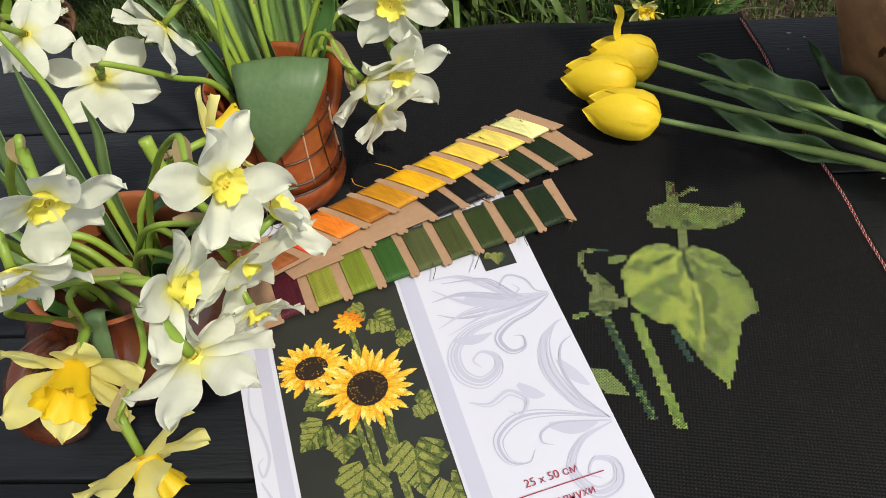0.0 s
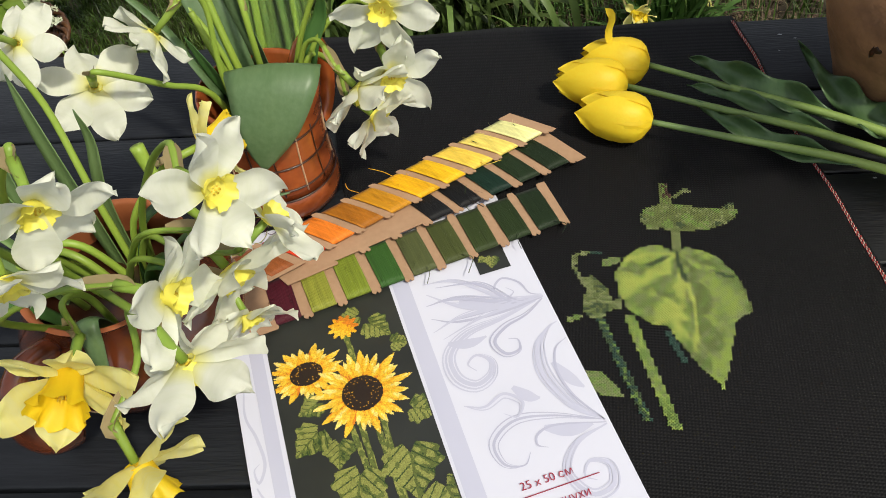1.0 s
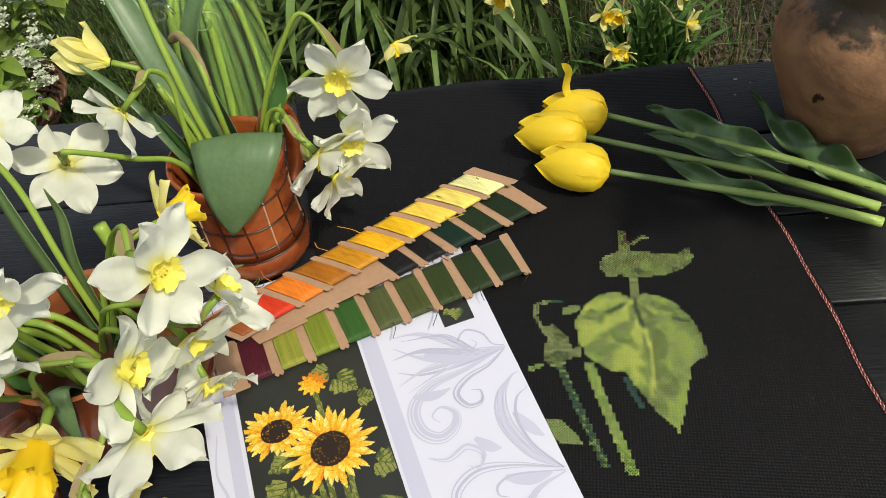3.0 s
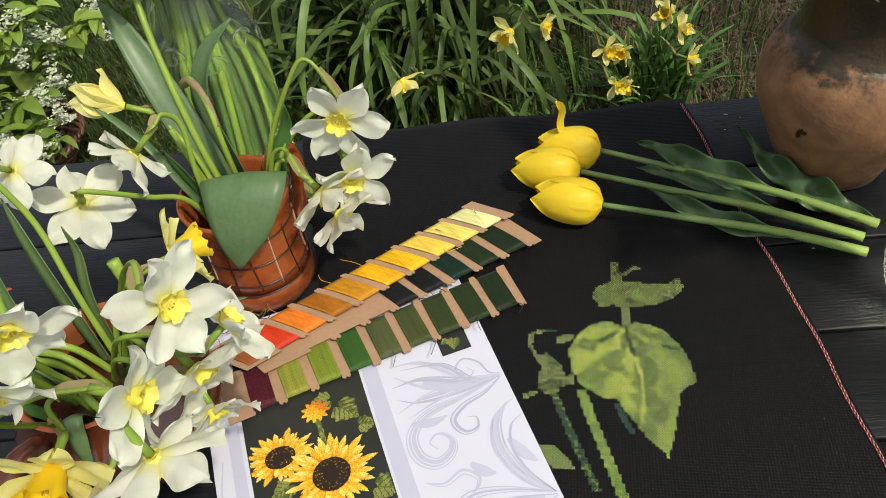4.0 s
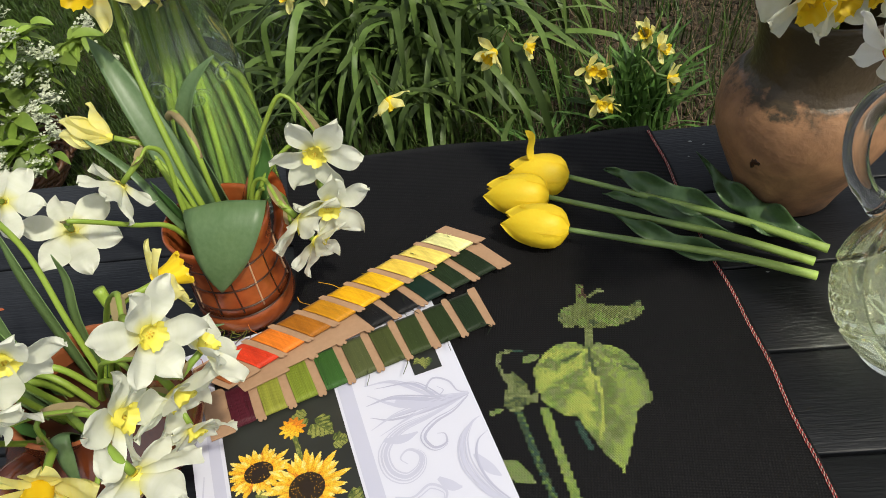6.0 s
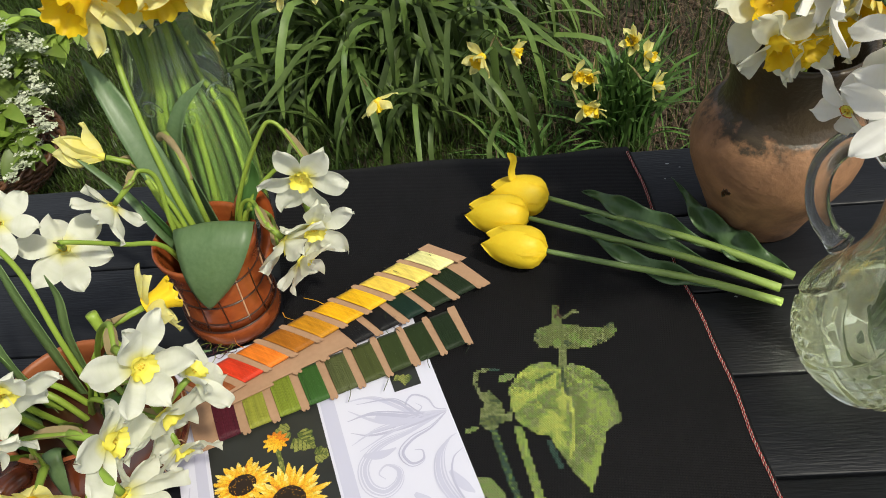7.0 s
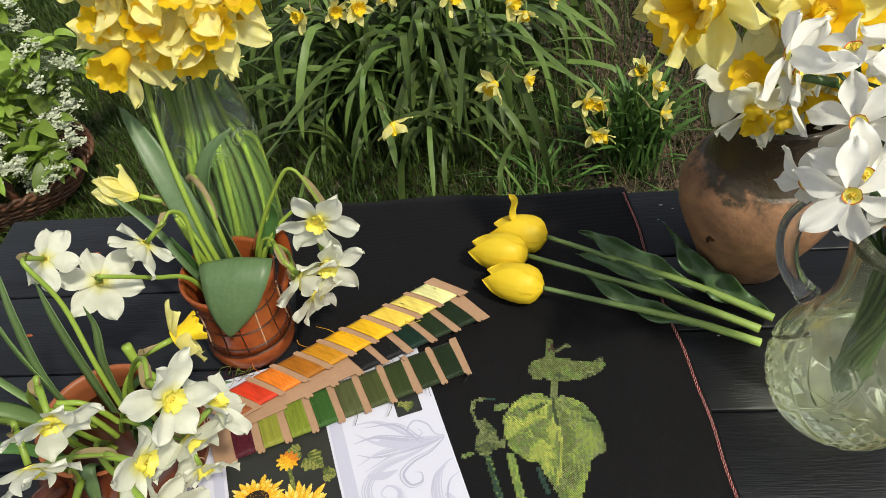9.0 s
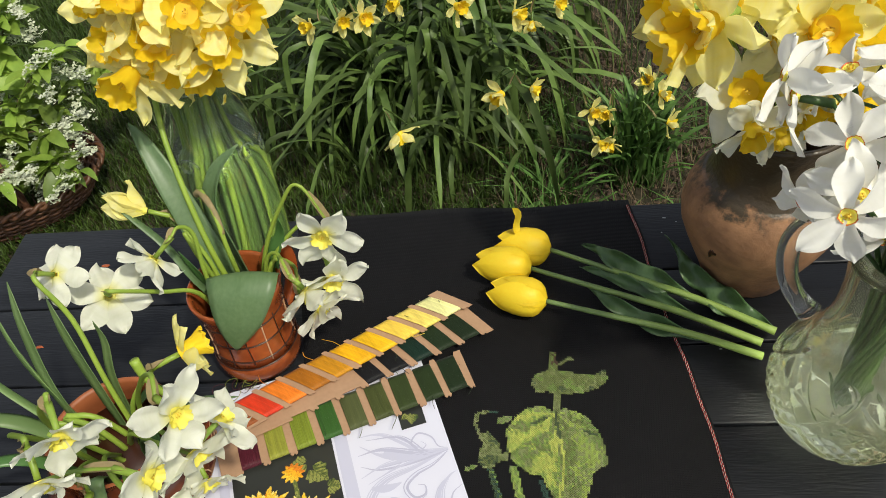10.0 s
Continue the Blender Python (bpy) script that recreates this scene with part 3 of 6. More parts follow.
def stamen_mesh(depth):
    """Six anthers round a taller style, grown from one foot."""
    bm = bmesh.new()
    foot = [bm.verts.new((0.0016 * math.cos(k * math.pi / 6), 0.0016 * math.sin(k * math.pi / 6), 0)) for k in range(12)]
    bm.faces.new(foot)
    for k in range(6):
        a, b = foot[2 * k], foot[2 * k + 1]
        an = (2 * k + 0.5) * math.pi / 6
        t = [bm.verts.new((0.0026 * math.cos(an + q), 0.0026 * math.sin(an + q), depth * (0.72 + 0.1 * (k % 2)))) for q in (-0.25, 0.25)]
        c = bm.verts.new((0.0012 * math.cos(an), 0.0012 * math.sin(an), depth * 0.5))
        bm.faces.new((a, b, t[1], t[0]))
        bm.faces.new((t[0], t[1], c))
    top = bm.verts.new((0, 0, depth))
    for k in range(12):
        bm.faces.new((foot[k], foot[(k + 1) % 12], top))
    return mesh_of(bm, "stamen_tuft", M_STAMEN)


M_STAMEN = material("ochre_stamen", (0.88, 0.62, 0.04), 0.6, (0.75, 0.46, 0.03), 300)


STYLES = {}
for key, pm, cm, L, W, curl, cup, tilt, args in (
        ("white", M_WHITE, [M_CUP], 0.0362, 0.0238, 0.05, 0.15, 9, (0.0056, 0.0094, 0.0105, 0.13, 9)),
        ("yellow", M_PALEY, [M_TRUMPET], 0.039, 0.0255, 0.10, 0.16, 14, (0.0085, 0.0155, 0.027, 0.13, 9)),
        ("creamy", M_CREAMY, [M_TRUMPET], 0.044, 0.0235, 0.08, 0.2, 8, (0.0085, 0.0158, 0.027, 0.14, 9)),
        ("bicolour", M_WHITE, [M_TRUMPET], 0.04, 0.0235, 0.02, 0.13, 6, (0.0085, 0.0145, 0.02, 0.13, 9)),
        ("lemon", M_PALEY, [M_YELLOW], 0.034, 0.022, 0.14, 0.2, 24, (0.0085, 0.0135, 0.025, 0.12, 9)),
        ("bud", M_PALEY, [M_CUP], 0.036, 0.024, 0.3, 0.3, 60, (0.004, 0.006, 0.012, 0.06, 9)),
        ("garden", M_PALEY, [M_YELLOW], 0.036, 0.018, 0.1, 0.14, 18, (0.0075, 0.0125, 0.022, 0.12, 9)),
        ("poet", M_PURE, [M_CUP, M_EYE], 0.034, 0.0185, -0.12, 0.24, -2, (0.0036, 0.0058, 0.004, 0.05, 12, 1))):
    STYLES[key] = ([petal_mesh("petal", pm, L, W, curl * (0.4 + 0.45 * s), cup, s * 1.7 + 0.3, 0.13 if key in ("yellow", "creamy", "white", "bicolour") else 0.09) for s in range(6)], cup_mesh("cup", cm, *args), tilt, stamen_mesh(args[2] * (0.45 if key == "white" else 0.72)))
STEM_END = {}


def facing_matrix(at, facing, spin):
    q = Vector(facing).normalized().to_track_quat("Z", "Y")
    return Matrix.Translation(at) @ q.to_matrix().to_4x4() @ Matrix.Rotation(spin, 4, "Z")


def narcissus(style, at, facing, base, label, group, size=1.0, closed=None, stem_mat=None, spathe=True, via=None, name="narcissus", thick=0.0023, neck=0.02, tilt_by=0.0):
    """One flower on its stem: six petals, cup, seed case, papery sheath."""
    at, f, base = Vector(at), Vector(facing).normalized(), Vector(base)
    root = thing(name, label, "flower", base, group)
    petals, cup, tilt, stamens = STYLES[style]
    spin = random.uniform(0, 1.05)
    m = facing_matrix(at - base, f, spin) @ Matrix.Diagonal((size, size, size, 1))
    for k in range(6):
        tl = (closed if closed is not None else tilt + tilt_by) + random.gauss(0, 9 if style in ("white", "creamy") else 14) + (5 if k % 2 else -4)
        pm = m @ Matrix.Rotation(k * math.pi / 3 + random.uniform(-0.08, 0.08), 4, "Z") @ Matrix.Translation((0.001, 0, 0.0008 * (k % 2))) @ Matrix.Rotation(radians(-tl), 4, "Y") @ Matrix.Rotation(radians(random.gauss(0, 10 if style == "white" else 19)), 4, "X")
        part("petal", random.choice(petals), None, root, m=pm)
    crown = part("cup", cup, None, root, m=m @ Matrix.Diagonal((1, 1, 1 * random.uniform(0.9, 1.1), 1)))
    part("stamen_tuft", stamens, None, crown, m=Matrix.Translation((0, 0, 0.002)))
    back = at - base - f * 0.001
    n1 = back - f * neck * size
    bm = tube([back, back - f * neck * 0.5 * size, n1, n1 - f * 0.006], lambda u: (0.0028 + 0.0012 * max(0, (u - 0.5) * 2) - 0.0006 * (u > 0.95)) * size, 8)
    part("flower_tube", bm, stem_mat or M_STEM, root)
    knee = n1 - f * 0.006
    if via is not None:
        mids = [Vector(v) - base for v in via]
    else:
        top = knee - f * 0.016 - Vector((0, 0, 0.012))
        mids = [Vector((0, 0, 0)) * 0.5 + top * 0.5 + Vector((0, 0, 0.01)), top]
    pts = smooth_path([Vector((0, 0, 0))] + mids + [knee], 22)
    part("stem", tube(pts, lambda u: thick * (1.1 - 0.25 * u), 8, flat=0.8), stem_mat or M_STEM, root)
    if spathe:
        sd = (knee - pts[-4]).normalized()
        bm = blade([pts[-5], pts[-3], knee + sd * 0.004, knee + f * 0.012 + Vector((0, 0, 0.003))], 0.0085, 0.9, steps=8, tip=0.4)
        part("spathe", bm, M_SPATHE, root, "papery dry sheath")
    return root


def ribbon_leaf(name, pts, width, mat, label, group, side=None, fold=0.25, wave=0.0, tip=0.55, steps=16, across=4, seed=0.0, category="leaf", taper=1.8):
    """A leaf whose width runs along a given side direction."""
    p0 = Vector(pts[0])
    path = smooth_path([Vector(p) - p0 for p in pts], steps)
    bm = bmesh.new()
    rows = []
    s0 = Vector(side) if side else None
    for i, p in enumerate(path):
        u = i / steps
        d = (path[min(i + 1, steps)] - path[max(i - 1, 0)]).normalized()
        s = s0 if s0 else d.cross(Vector((0, 0, 1)))
        s = (s - d * s.dot(d)).normalized()
        nrm = s.cross(d)
        w = width * 0.5 * max(0.02, (1 - max(0.0, (u - tip) / (1 - tip)) ** taper) ** 0.85 * min(1.0, 0.5 + 1.8 * u))
        row = []
        for j in range(across + 1):
            v = 2 * j / across - 1
            lift = fold * w * abs(v) ** 1.6 + wave * v * v * math.sin(u * 17 + (1.9 if v > 0 else 0) + seed)
            row.append(bm.verts.new(p + s * w * v + nrm * lift))
        rows.append(row)
    for a, b in zip(rows, rows[1:]):
        for j in range(across):
            bm.faces.new((a[j], a[j + 1], b[j + 1], b[j]))
    ob = solid(name, bm, mat, label, category, p0, group=group)
    so = ob.modifiers.new("thickness", "SOLIDIFY")
    so.thickness = 0.0006
    if width > 0.03:
        rib = [p - Vector((0, 0, 0.0)) for p in path[1:-2]]
        part("midrib", tube(rib, lambda u: 0.0007 * (1 - 0.7 * u), 6), mat, ob, "raised midrib")
    return ob


# flowers in the orange mug
G1, W1 = "flowers in the orange mug", "white narcissus with a small lemon cup, standing in the orange mug"
MB = MUG + Vector((0, 0, 0.02))


def in_mug(dx, dy):
    return MB + Vector((dx, dy, 0))


narcissus("white", (-0.252, 0.146, 0.170), (-0.05, -0.9, 0.1), in_mug(0.01, 0.005), W1, G1, via=[(-0.325, 0.165, 0.12), (-0.29, 0.175, 0.19), (-0.272, 0.178, 0.203)], neck=0.012)
narcissus("white", (-0.253, 0.137, 0.121), (0.25, -0.8, -0.1), in_mug(0.012, -0.005), W1, G1, via=[(-0.318, 0.16, 0.115), (-0.285, 0.178, 0.152), (-0.265, 0.175, 0.150)])
narcissus("white", (-0.277, 0.122, 0.122), (0.6, -0.3, -0.65), in_mug(0.015, 0), W1, G1, via=[(-0.322, 0.155, 0.118), (-0.305, 0.152, 0.142)], neck=0.012)
narcissus("white", (-0.268, 0.121, 0.096), (0.75, -0.45, -0.4), in_mug(0.014, 0.004), W1, G1, via=[(-0.318, 0.158, 0.118), (-0.3, 0.17, 0.105)], size=0.9)
narcissus("white", (-0.401, 0.115, 0.180), (-0.55, -0.35, -0.45), in_mug(-0.012, 0), W1, G1, via=[(-0.378, 0.143, 0.115), (-0.375, 0.148, 0.175), (-0.38, 0.138, 0.195)], size=0.85, neck=0.022)
narcissus("white", (-0.446, 0.093, 0.157), (-0.35, 0.45, -0.65), in_mug(-0.016, -0.004), W1, G1, via=[(-0.382, 0.128, 0.112), (-0.405, 0.105, 0.145), (-0.428, 0.078, 0.178)], neck=0.014)
narcissus("bud", (-0.432, 0.185, 0.175), (-0.75, -0.1, 0.4), in_mug(-0.014, 0.006), "half-open pale yellow daffodil bud leaning out of the orange mug", G1, size=0.88, closed=58, via=[(-0.38, 0.165, 0.115), (-0.40, 0.178, 0.155)], name="daffodil_bud")
LG1 = "leaves in the orange mug"
ribbon_leaf("tulip_leaf", [(-0.350, 0.150, 0.06), (-0.340, 0.146, 0.115), (-0.335, 0.130, 0.139), (-0.335, 0.110, 0.133), (-0.340, 0.096, 0.112), (-0.345, 0.090, 0.093), (-0.349, 0.088, 0.075)], 0.069, M_LEAF, "broad green tulip leaf folded over the rim of the mug", LG1, side=(1, 0.04, 0), fold=0.12, tip=0.42, across=8, taper=1.25, steps=24)
ribbon_leaf("tulip_leaf", [(-0.362, 0.165, 0.05), (-0.378, 0.172, 0.12), (-0.402, 0.196, 0.18), (-0.425, 0.222, 0.22), (-0.446, 0.245, 0.238)], 0.027, M_LEAF, "long upright green tulip leaf standing in the orange mug", LG1, side=(0.82, 0.53, 0.14), fold=0.25, tip=0.35, across=6)
ribbon_leaf("tulip_leaf", [(-0.345, 0.172, 0.05), (-0.36, 0.185, 0.12), (-0.372, 0.2, 0.165), (-0.36, 0.212, 0.2), (-0.335, 0.222, 0.222)], 0.022, M_LEAF, "narrow green leaf curling out of the orange mug", LG1, side=(0.7, -0.5, -0.3), fold=0.5, tip=0.3)
ribbon_leaf("tulip_leaf", [(-0.37, 0.15, 0.05), (-0.392, 0.15, 0.115), (-0.415, 0.165, 0.15), (-0.448, 0.18, 0.178), (-0.472, 0.19, 0.2)], 0.02, M_LEAF, "narrow green leaf leaning out of the orange mug", LG1, side=(0.3, -0.8, 0.5), fold=0.5, tip=0.4)
for pts, w in (([(-0.372, 0.152, 0.06), (-0.385, 0.148, 0.115), (-0.4, 0.152, 0.15)], 0.012), ([(-0.325, 0.158, 0.06), (-0.315, 0.165, 0.12), (-0.302, 0.17, 0.15), (-0.297, 0.165, 0.175)], 0.013), ([(-0.33, 0.17, 0.06), (-0.318, 0.175, 0.12), (-0.31, 0.18, 0.14)], 0.014)):
    ribbon_leaf("narcissus_leaf", pts, w, M_BLADE, "narrow dark green narcissus leaf in the orange mug", LG1, side=(0.9, -0.3, 0.1), fold=0.3, tip=0.4)
for pts, r, mt in (([(-0.36, 0.16, 0.04), (-0.38, 0.175, 0.13), (-0.402, 0.215, 0.21), (-0.412, 0.245, 0.25), (-0.412, 0.26, 0.275)], 0.0032, M_STEM), ([(-0.355, 0.165, 0.04), (-0.352, 0.155, 0.14), (-0.356, 0.165, 0.18), (-0.372, 0.19, 0.19), (-0.387, 0.206, 0.178)], 0.0026, M_STEM), ([(-0.368, 0.16, 0.05), (-0.383, 0.158, 0.12), (-0.395, 0.168, 0.16)], 0.003, M_STEM)):
    p0 = Vector(pts[0])
    solid("flower_stalk", tube(smooth_path([Vector(p) - p0 for p in pts], 20), lambda u, r=r: r * (1 - 0.2 * u), 8), mt, "bare pale green flower stalk in the orange mug", "stalk", p0, group=LG1)
p0 = Vector((-0.352, 0.158, 0.165))
solid("spent_flower", tube(smooth_path([Vector((0, 0, 0)), Vector((-0.006, 0.012, 0.02)), Vector((-0.022, 0.032, 0.024)), Vector((-0.035, 0.046, 0.012))], 14), lambda u: 0.0026 + 0.0018 * math.sin(u * 9) ** 2 * u, 7), M_SPATHE, "withered brown flower end on its stalk", "flower", p0, group=LG1)

# flowers in the brown jug
G2, W2 = "flowers in the brown mug", "white narcissus with a lemon cup, spilling from the brown mug"
BB = BOWL + Vector((0, 0, 0.025))
FRONT = [
    ("white", (-0.306, -0.084, 0.235), (0.72, -0.55, 0.15), 1.0, [(-0.40, -0.005, 0.12), (-0.362, -0.03, 0.195), (-0.333, -0.052, 0.233)]),
    ("white", (-0.325, -0.066, 0.155), (0.55, -0.45, -0.5), 1.0, [(-0.405, -0.02, 0.115), (-0.37, -0.048, 0.165)]),
    ("white", (-0.341, -0.101, 0.181), (0.95, -0.2, -0.05), 0.95, [(-0.455, -0.075, 0.12), (-0.44, -0.09, 0.152), (-0.40, -0.094, 0.176)]),
    ("white", (-0.335, -0.123, 0.155), (0.35, -0.2, -0.85), 0.95, [(-0.415, -0.05, 0.12), (-0.372, -0.095, 0.17), (-0.348, -0.115, 0.182)]),
    ("white", (-0.297, -0.060, 0.185), (0.6, 0.35, 0.45), 0.9, [(-0.4, -0.01, 0.115), (-0.352, -0.05, 0.15)]),
    ("white", (-0.322, -0.074, 0.123), (0.45, -0.6, -0.5), 0.8, [(-0.405, -0.025, 0.112), (-0.365, -0.05, 0.14)]),
    ("white", (-0.471, 0.078, 0.203), (0.1, 0.55, -0.65), 0.95, [(-0.437, 0.02, 0.12), (-0.452, 0.045, 0.18), (-0.467, 0.052, 0.222)]),
    ("white", (-0.363, -0.114, 0.260), (0.4, -0.65, -0.25), 0.9, [(-0.44, -0.04, 0.13), (-0.41, -0.075, 0.22), (-0.378, -0.09, 0.268)]),
    ("white", (-0.376, -0.136, 0.242), (0.3, -0.6, -0.45), 0.9, [(-0.45, -0.045, 0.13), (-0.425, -0.09, 0.22), (-0.386, -0.116, 0.26)]),
]
for (st, at, fc, sz, via), scale in zip(FRONT, (0.86, 1.02, 1.0, 1.05, 0.9, 0.9, 0.82, 0.88, 0.85)):
    narcissus(st, at, fc, BB + Vector((random.uniform(-0.02, 0.02), random.uniform(-0.02, 0.02), 0)), W2, G2, sz * scale, via=via)
narcissus("lemon", (-0.352, 0.014, 0.170), (0.8, 0.45, 0.1), BB + Vector((0.01, 0.01, 0)), "bright yellow daffodil seen from the side, in the brown mug", G2, 0.85, via=[(-0.41, 0.0, 0.115), (-0.378, 0.008, 0.158)], name="daffodil", tilt_by=-14)
narcissus("yellow", (-0.416, -0.106, 0.118), (0.12, -0.85, 0.1), BB + Vector((0.0, -0.02, 0)), "large yellow daffodil with a frilled trumpet, over the mug's rim", G2, 1.0, via=[(-0.425, -0.05, 0.11), (-0.42, -0.075, 0.14)], name="daffodil")
narcissus("yellow", (-0.382, -0.143, 0.083), (0.35, -0.55, -0.75), BB + Vector((0.01, -0.02, 0)), "yellow daffodil hanging low over the brown mug's side", G2, 0.95, via=[(-0.40, -0.058, 0.108), (-0.383, -0.095, 0.112)], name="daffodil", tilt_by=-12)
LG2 = "leaves in the brown mug"
M_STRAP = material("narcissus_strap", (0.14, 0.23, 0.075), 0.45, (0.2, 0.3, 0.11), 30, 0.15, rand=0.25, through_light=0.15)
for pts, w, mt, sd in (
        ([(-0.43, 0.0, 0.03), (-0.448, 0.022, 0.11), (-0.462, 0.04, 0.16), (-0.478, 0.062, 0.192)], 0.0165, M_STRAP, (0.9, -0.4, 0.1)),
        ([(-0.425, 0.005, 0.03), (-0.438, 0.03, 0.11), (-0.436, 0.045, 0.15), (-0.440, 0.050, 0.172)], 0.010, M_STRAP, (0.9, -0.3, 0.1)),
        ([(-0.45, 0.0, 0.03), (-0.485, 0.015, 0.11), (-0.505, 0.03, 0.16), (-0.515, 0.045, 0.2)], 0.0165, M_STRAP, (0.8, -0.5, 0.2)),
        ([(-0.45, -0.01, 0.03), (-0.49, 0.0, 0.1), (-0.525, 0.012, 0.135), (-0.56, 0.03, 0.15)], 0.0175, M_STRAP, (0.5, -0.7, 0.3)),
        ([(-0.45, -0.02, 0.03), (-0.485, -0.015, 0.105), (-0.52, -0.02, 0.135), (-0.56, -0.02, 0.13)], 0.0175, M_STRAP, (0.2, -0.9, 0.2)),
        ([(-0.45, -0.03, 0.03), (-0.482, -0.045, 0.108), (-0.52, -0.06, 0.125), (-0.56, -0.075, 0.115)], 0.013, M_BLADE, (0.2, -0.9, 0.2)),
        ([(-0.45, -0.01, 0.03), (-0.478, 0.01, 0.12), (-0.49, 0.035, 0.18), (-0.5, 0.06, 0.215)], 0.0155, M_STRAP, (0.9, -0.4, 0.1)),
        ([(-0.42, -0.02, 0.03), (-0.41, 0.0, 0.1), (-0.395, 0.012, 0.12), (-0.38, 0.016, 0.115)], 0.016, M_BLADE, (0.3, -0.9, 0.2)),
        ([(-0.43, -0.03, 0.03), (-0.425, -0.06, 0.105), (-0.42, -0.078, 0.095), (-0.418, -0.085, 0.07)], 0.014, M_LEAF, (0.9, 0.1, 0.1)),
        ([(-0.42, -0.01, 0.03), (-0.4, -0.02, 0.1), (-0.38, -0.035, 0.125), (-0.365, -0.045, 0.122)], 0.014, M_BLADE, (0.4, 0.8, 0.1)),
        ([(-0.41, -0.01, 0.03), (-0.385, -0.02, 0.11), (-0.33, -0.03, 0.165), (-0.29, -0.035, 0.178)], 0.010, M_LEAF, (0.3, 0.9, 0.1))):
    ribbon_leaf("narcissus_leaf", pts, w, mt, "narrow green narcissus leaf in the brown mug", LG2, side=sd, fold=0.3, tip=0.45)
for k in range(5):
    a = random.uniform(0, 6.28)
    p0 = BB + Vector((0.02 * math.cos(a), 0.02 * math.sin(a), 0))
    e = Vector((random.uniform(-0.08, -0.02), random.uniform(-0.03, 0.02), random.uniform(0.07, 0.09)))
    solid("flower_stalk", tube(smooth_path([Vector((0, 0, 0)), e * 0.5 + Vector((0, 0, 0.03)), e], 14), 0.0027, 8), M_STEM, "cut green flower stalk in the brown mug", "stalk", p0, group=LG2)
p0 = Vector((-0.372, -0.012, 0.15))
solid("daffodil_bud", tube(smooth_path([Vector((0.02, 0.004, -0.03)), Vector((0.008, 0.0, 0.0)), Vector((0, 0, 0.024)), Vector((-0.004, 0.004, 0.042))], 14), lambda u: 0.0028 + 0.0045 * max(0.0, u - 0.55) * (1.6 - u), 8), M_STEM, "closed green bud in the brown mug", "flower", p0, group=G2)

# bouquet in the glass jar
G3 = "daffodils in the glass jar"
BC = Vector((-0.368, 0.275, 0.342))
JAR_FLOWERS = [((-0.374, 0.212, 0.336), (0.05, -0.9, 0.35)), ((-0.319, 0.218, 0.325), (0.3, -0.85, 0.2)), ((-0.418, 0.217, 0.334), (-0.5, -0.75, 0.1)), ((-0.410, 0.194, 0.303), (-0.45, -0.7, -0.35)), ((-0.372, 0.222, 0.305), (0.1, -0.75, -0.5)),
               ((-0.294, 0.235, 0.344), (0.75, -0.5, 0.25)), ((-0.337, 0.214, 0.362), (0.15, -0.7, 0.6)), ((-0.346, 0.222, 0.294), (0.25, -0.5, -0.75)), ((-0.423, 0.235, 0.368), (-0.6, -0.45, 0.5)), ((-0.385, 0.222, 0.376), (-0.1, -0.6, 0.75)), ((-0.303, 0.262, 0.318), (0.85, -0.25, -0.2)), ((-0.436, 0.262, 0.325), (-0.9, -0.2, -0.05))]
for k in range(18):
    h, a = 1 - 1.15 * (k + 0.5) / 18, k * 2.39996
    d = Vector((math.sqrt(max(0, 1 - h * h)) * math.cos(a), math.sqrt(max(0, 1 - h * h)) * math.sin(a), h))
    if d.y > -0.35 or h > 0.75:
        JAR_FLOWERS.append((BC + Vector((d.x * 0.07, d.y * 0.07, d.z * 0.066)), d + Vector((random.uniform(-0.25, 0.25), random.uniform(-0.25, 0.1), 0.1))))
for k, (at, f) in enumerate(JAR_FLOWERS):
    at, f, a = Vector(at), Vector(f).normalized(), k * 2.39996
    if k < 12:
        f = (f + Vector((0.22, -0.43, 0.27))).normalized()      # the outer ones look up and out
    at = at - f * 0.024 + Vector((0, 0, 0.004))
    fill = 0.038 * math.sqrt((k * 7 % 28 + 0.5) / 28)
    b = JAR + Vector((fill * math.cos(a) + 0.003, fill * math.sin(a), 0.012))
    mouth = JAR + Vector((0.52 * fill * math.cos(a + 0.9) - 0.004, 0.52 * fill * math.sin(a + 0.9), 0.242))
    belly = JAR + Vector((fill * 1.02 * math.cos(a + 0.3), fill * 1.02 * math.sin(a + 0.3), 0.11))
    narcissus("creamy" if k % 6 else "yellow", at, f, b, "creamy yellow daffodil with an orange-yellow trumpet, in the jar", G3, random.uniform(0.98, 1.14), stem_mat=M_DSTEM, spathe=False, via=[belly, mouth, mouth.lerp(at, 0.6) - f * 0.022], name="daffodil", thick=0.003, tilt_by=random.uniform(-26, -4))

for k in range(34):
    a, fill = k * 2.39996 + 1.0, 0.039 * math.sqrt((k * 11 % 34 + 0.5) / 34)
    p0 = JAR + Vector((fill * math.cos(a) + 0.002, fill * math.sin(a), 0.012))
    top = JAR + Vector((0.5 * fill * math.cos(a + 1.3) - 0.006, 0.5 * fill * math.sin(a + 1.3), 0.268)) - p0
    mid = JAR + Vector((fill * math.cos(a + 0.4), fill * math.sin(a + 0.4), 0.11)) - p0
    solid("flower_stalk", tube(smooth_path([Vector((0, 0, 0)), mid, top], 14), random.uniform(0.0024, 0.0034), 7), M_DSTEM if k % 3 else M_STEM, "green daffodil stalk standing in the glass jar", "stalk", p0, group="stalks in the glass jar")

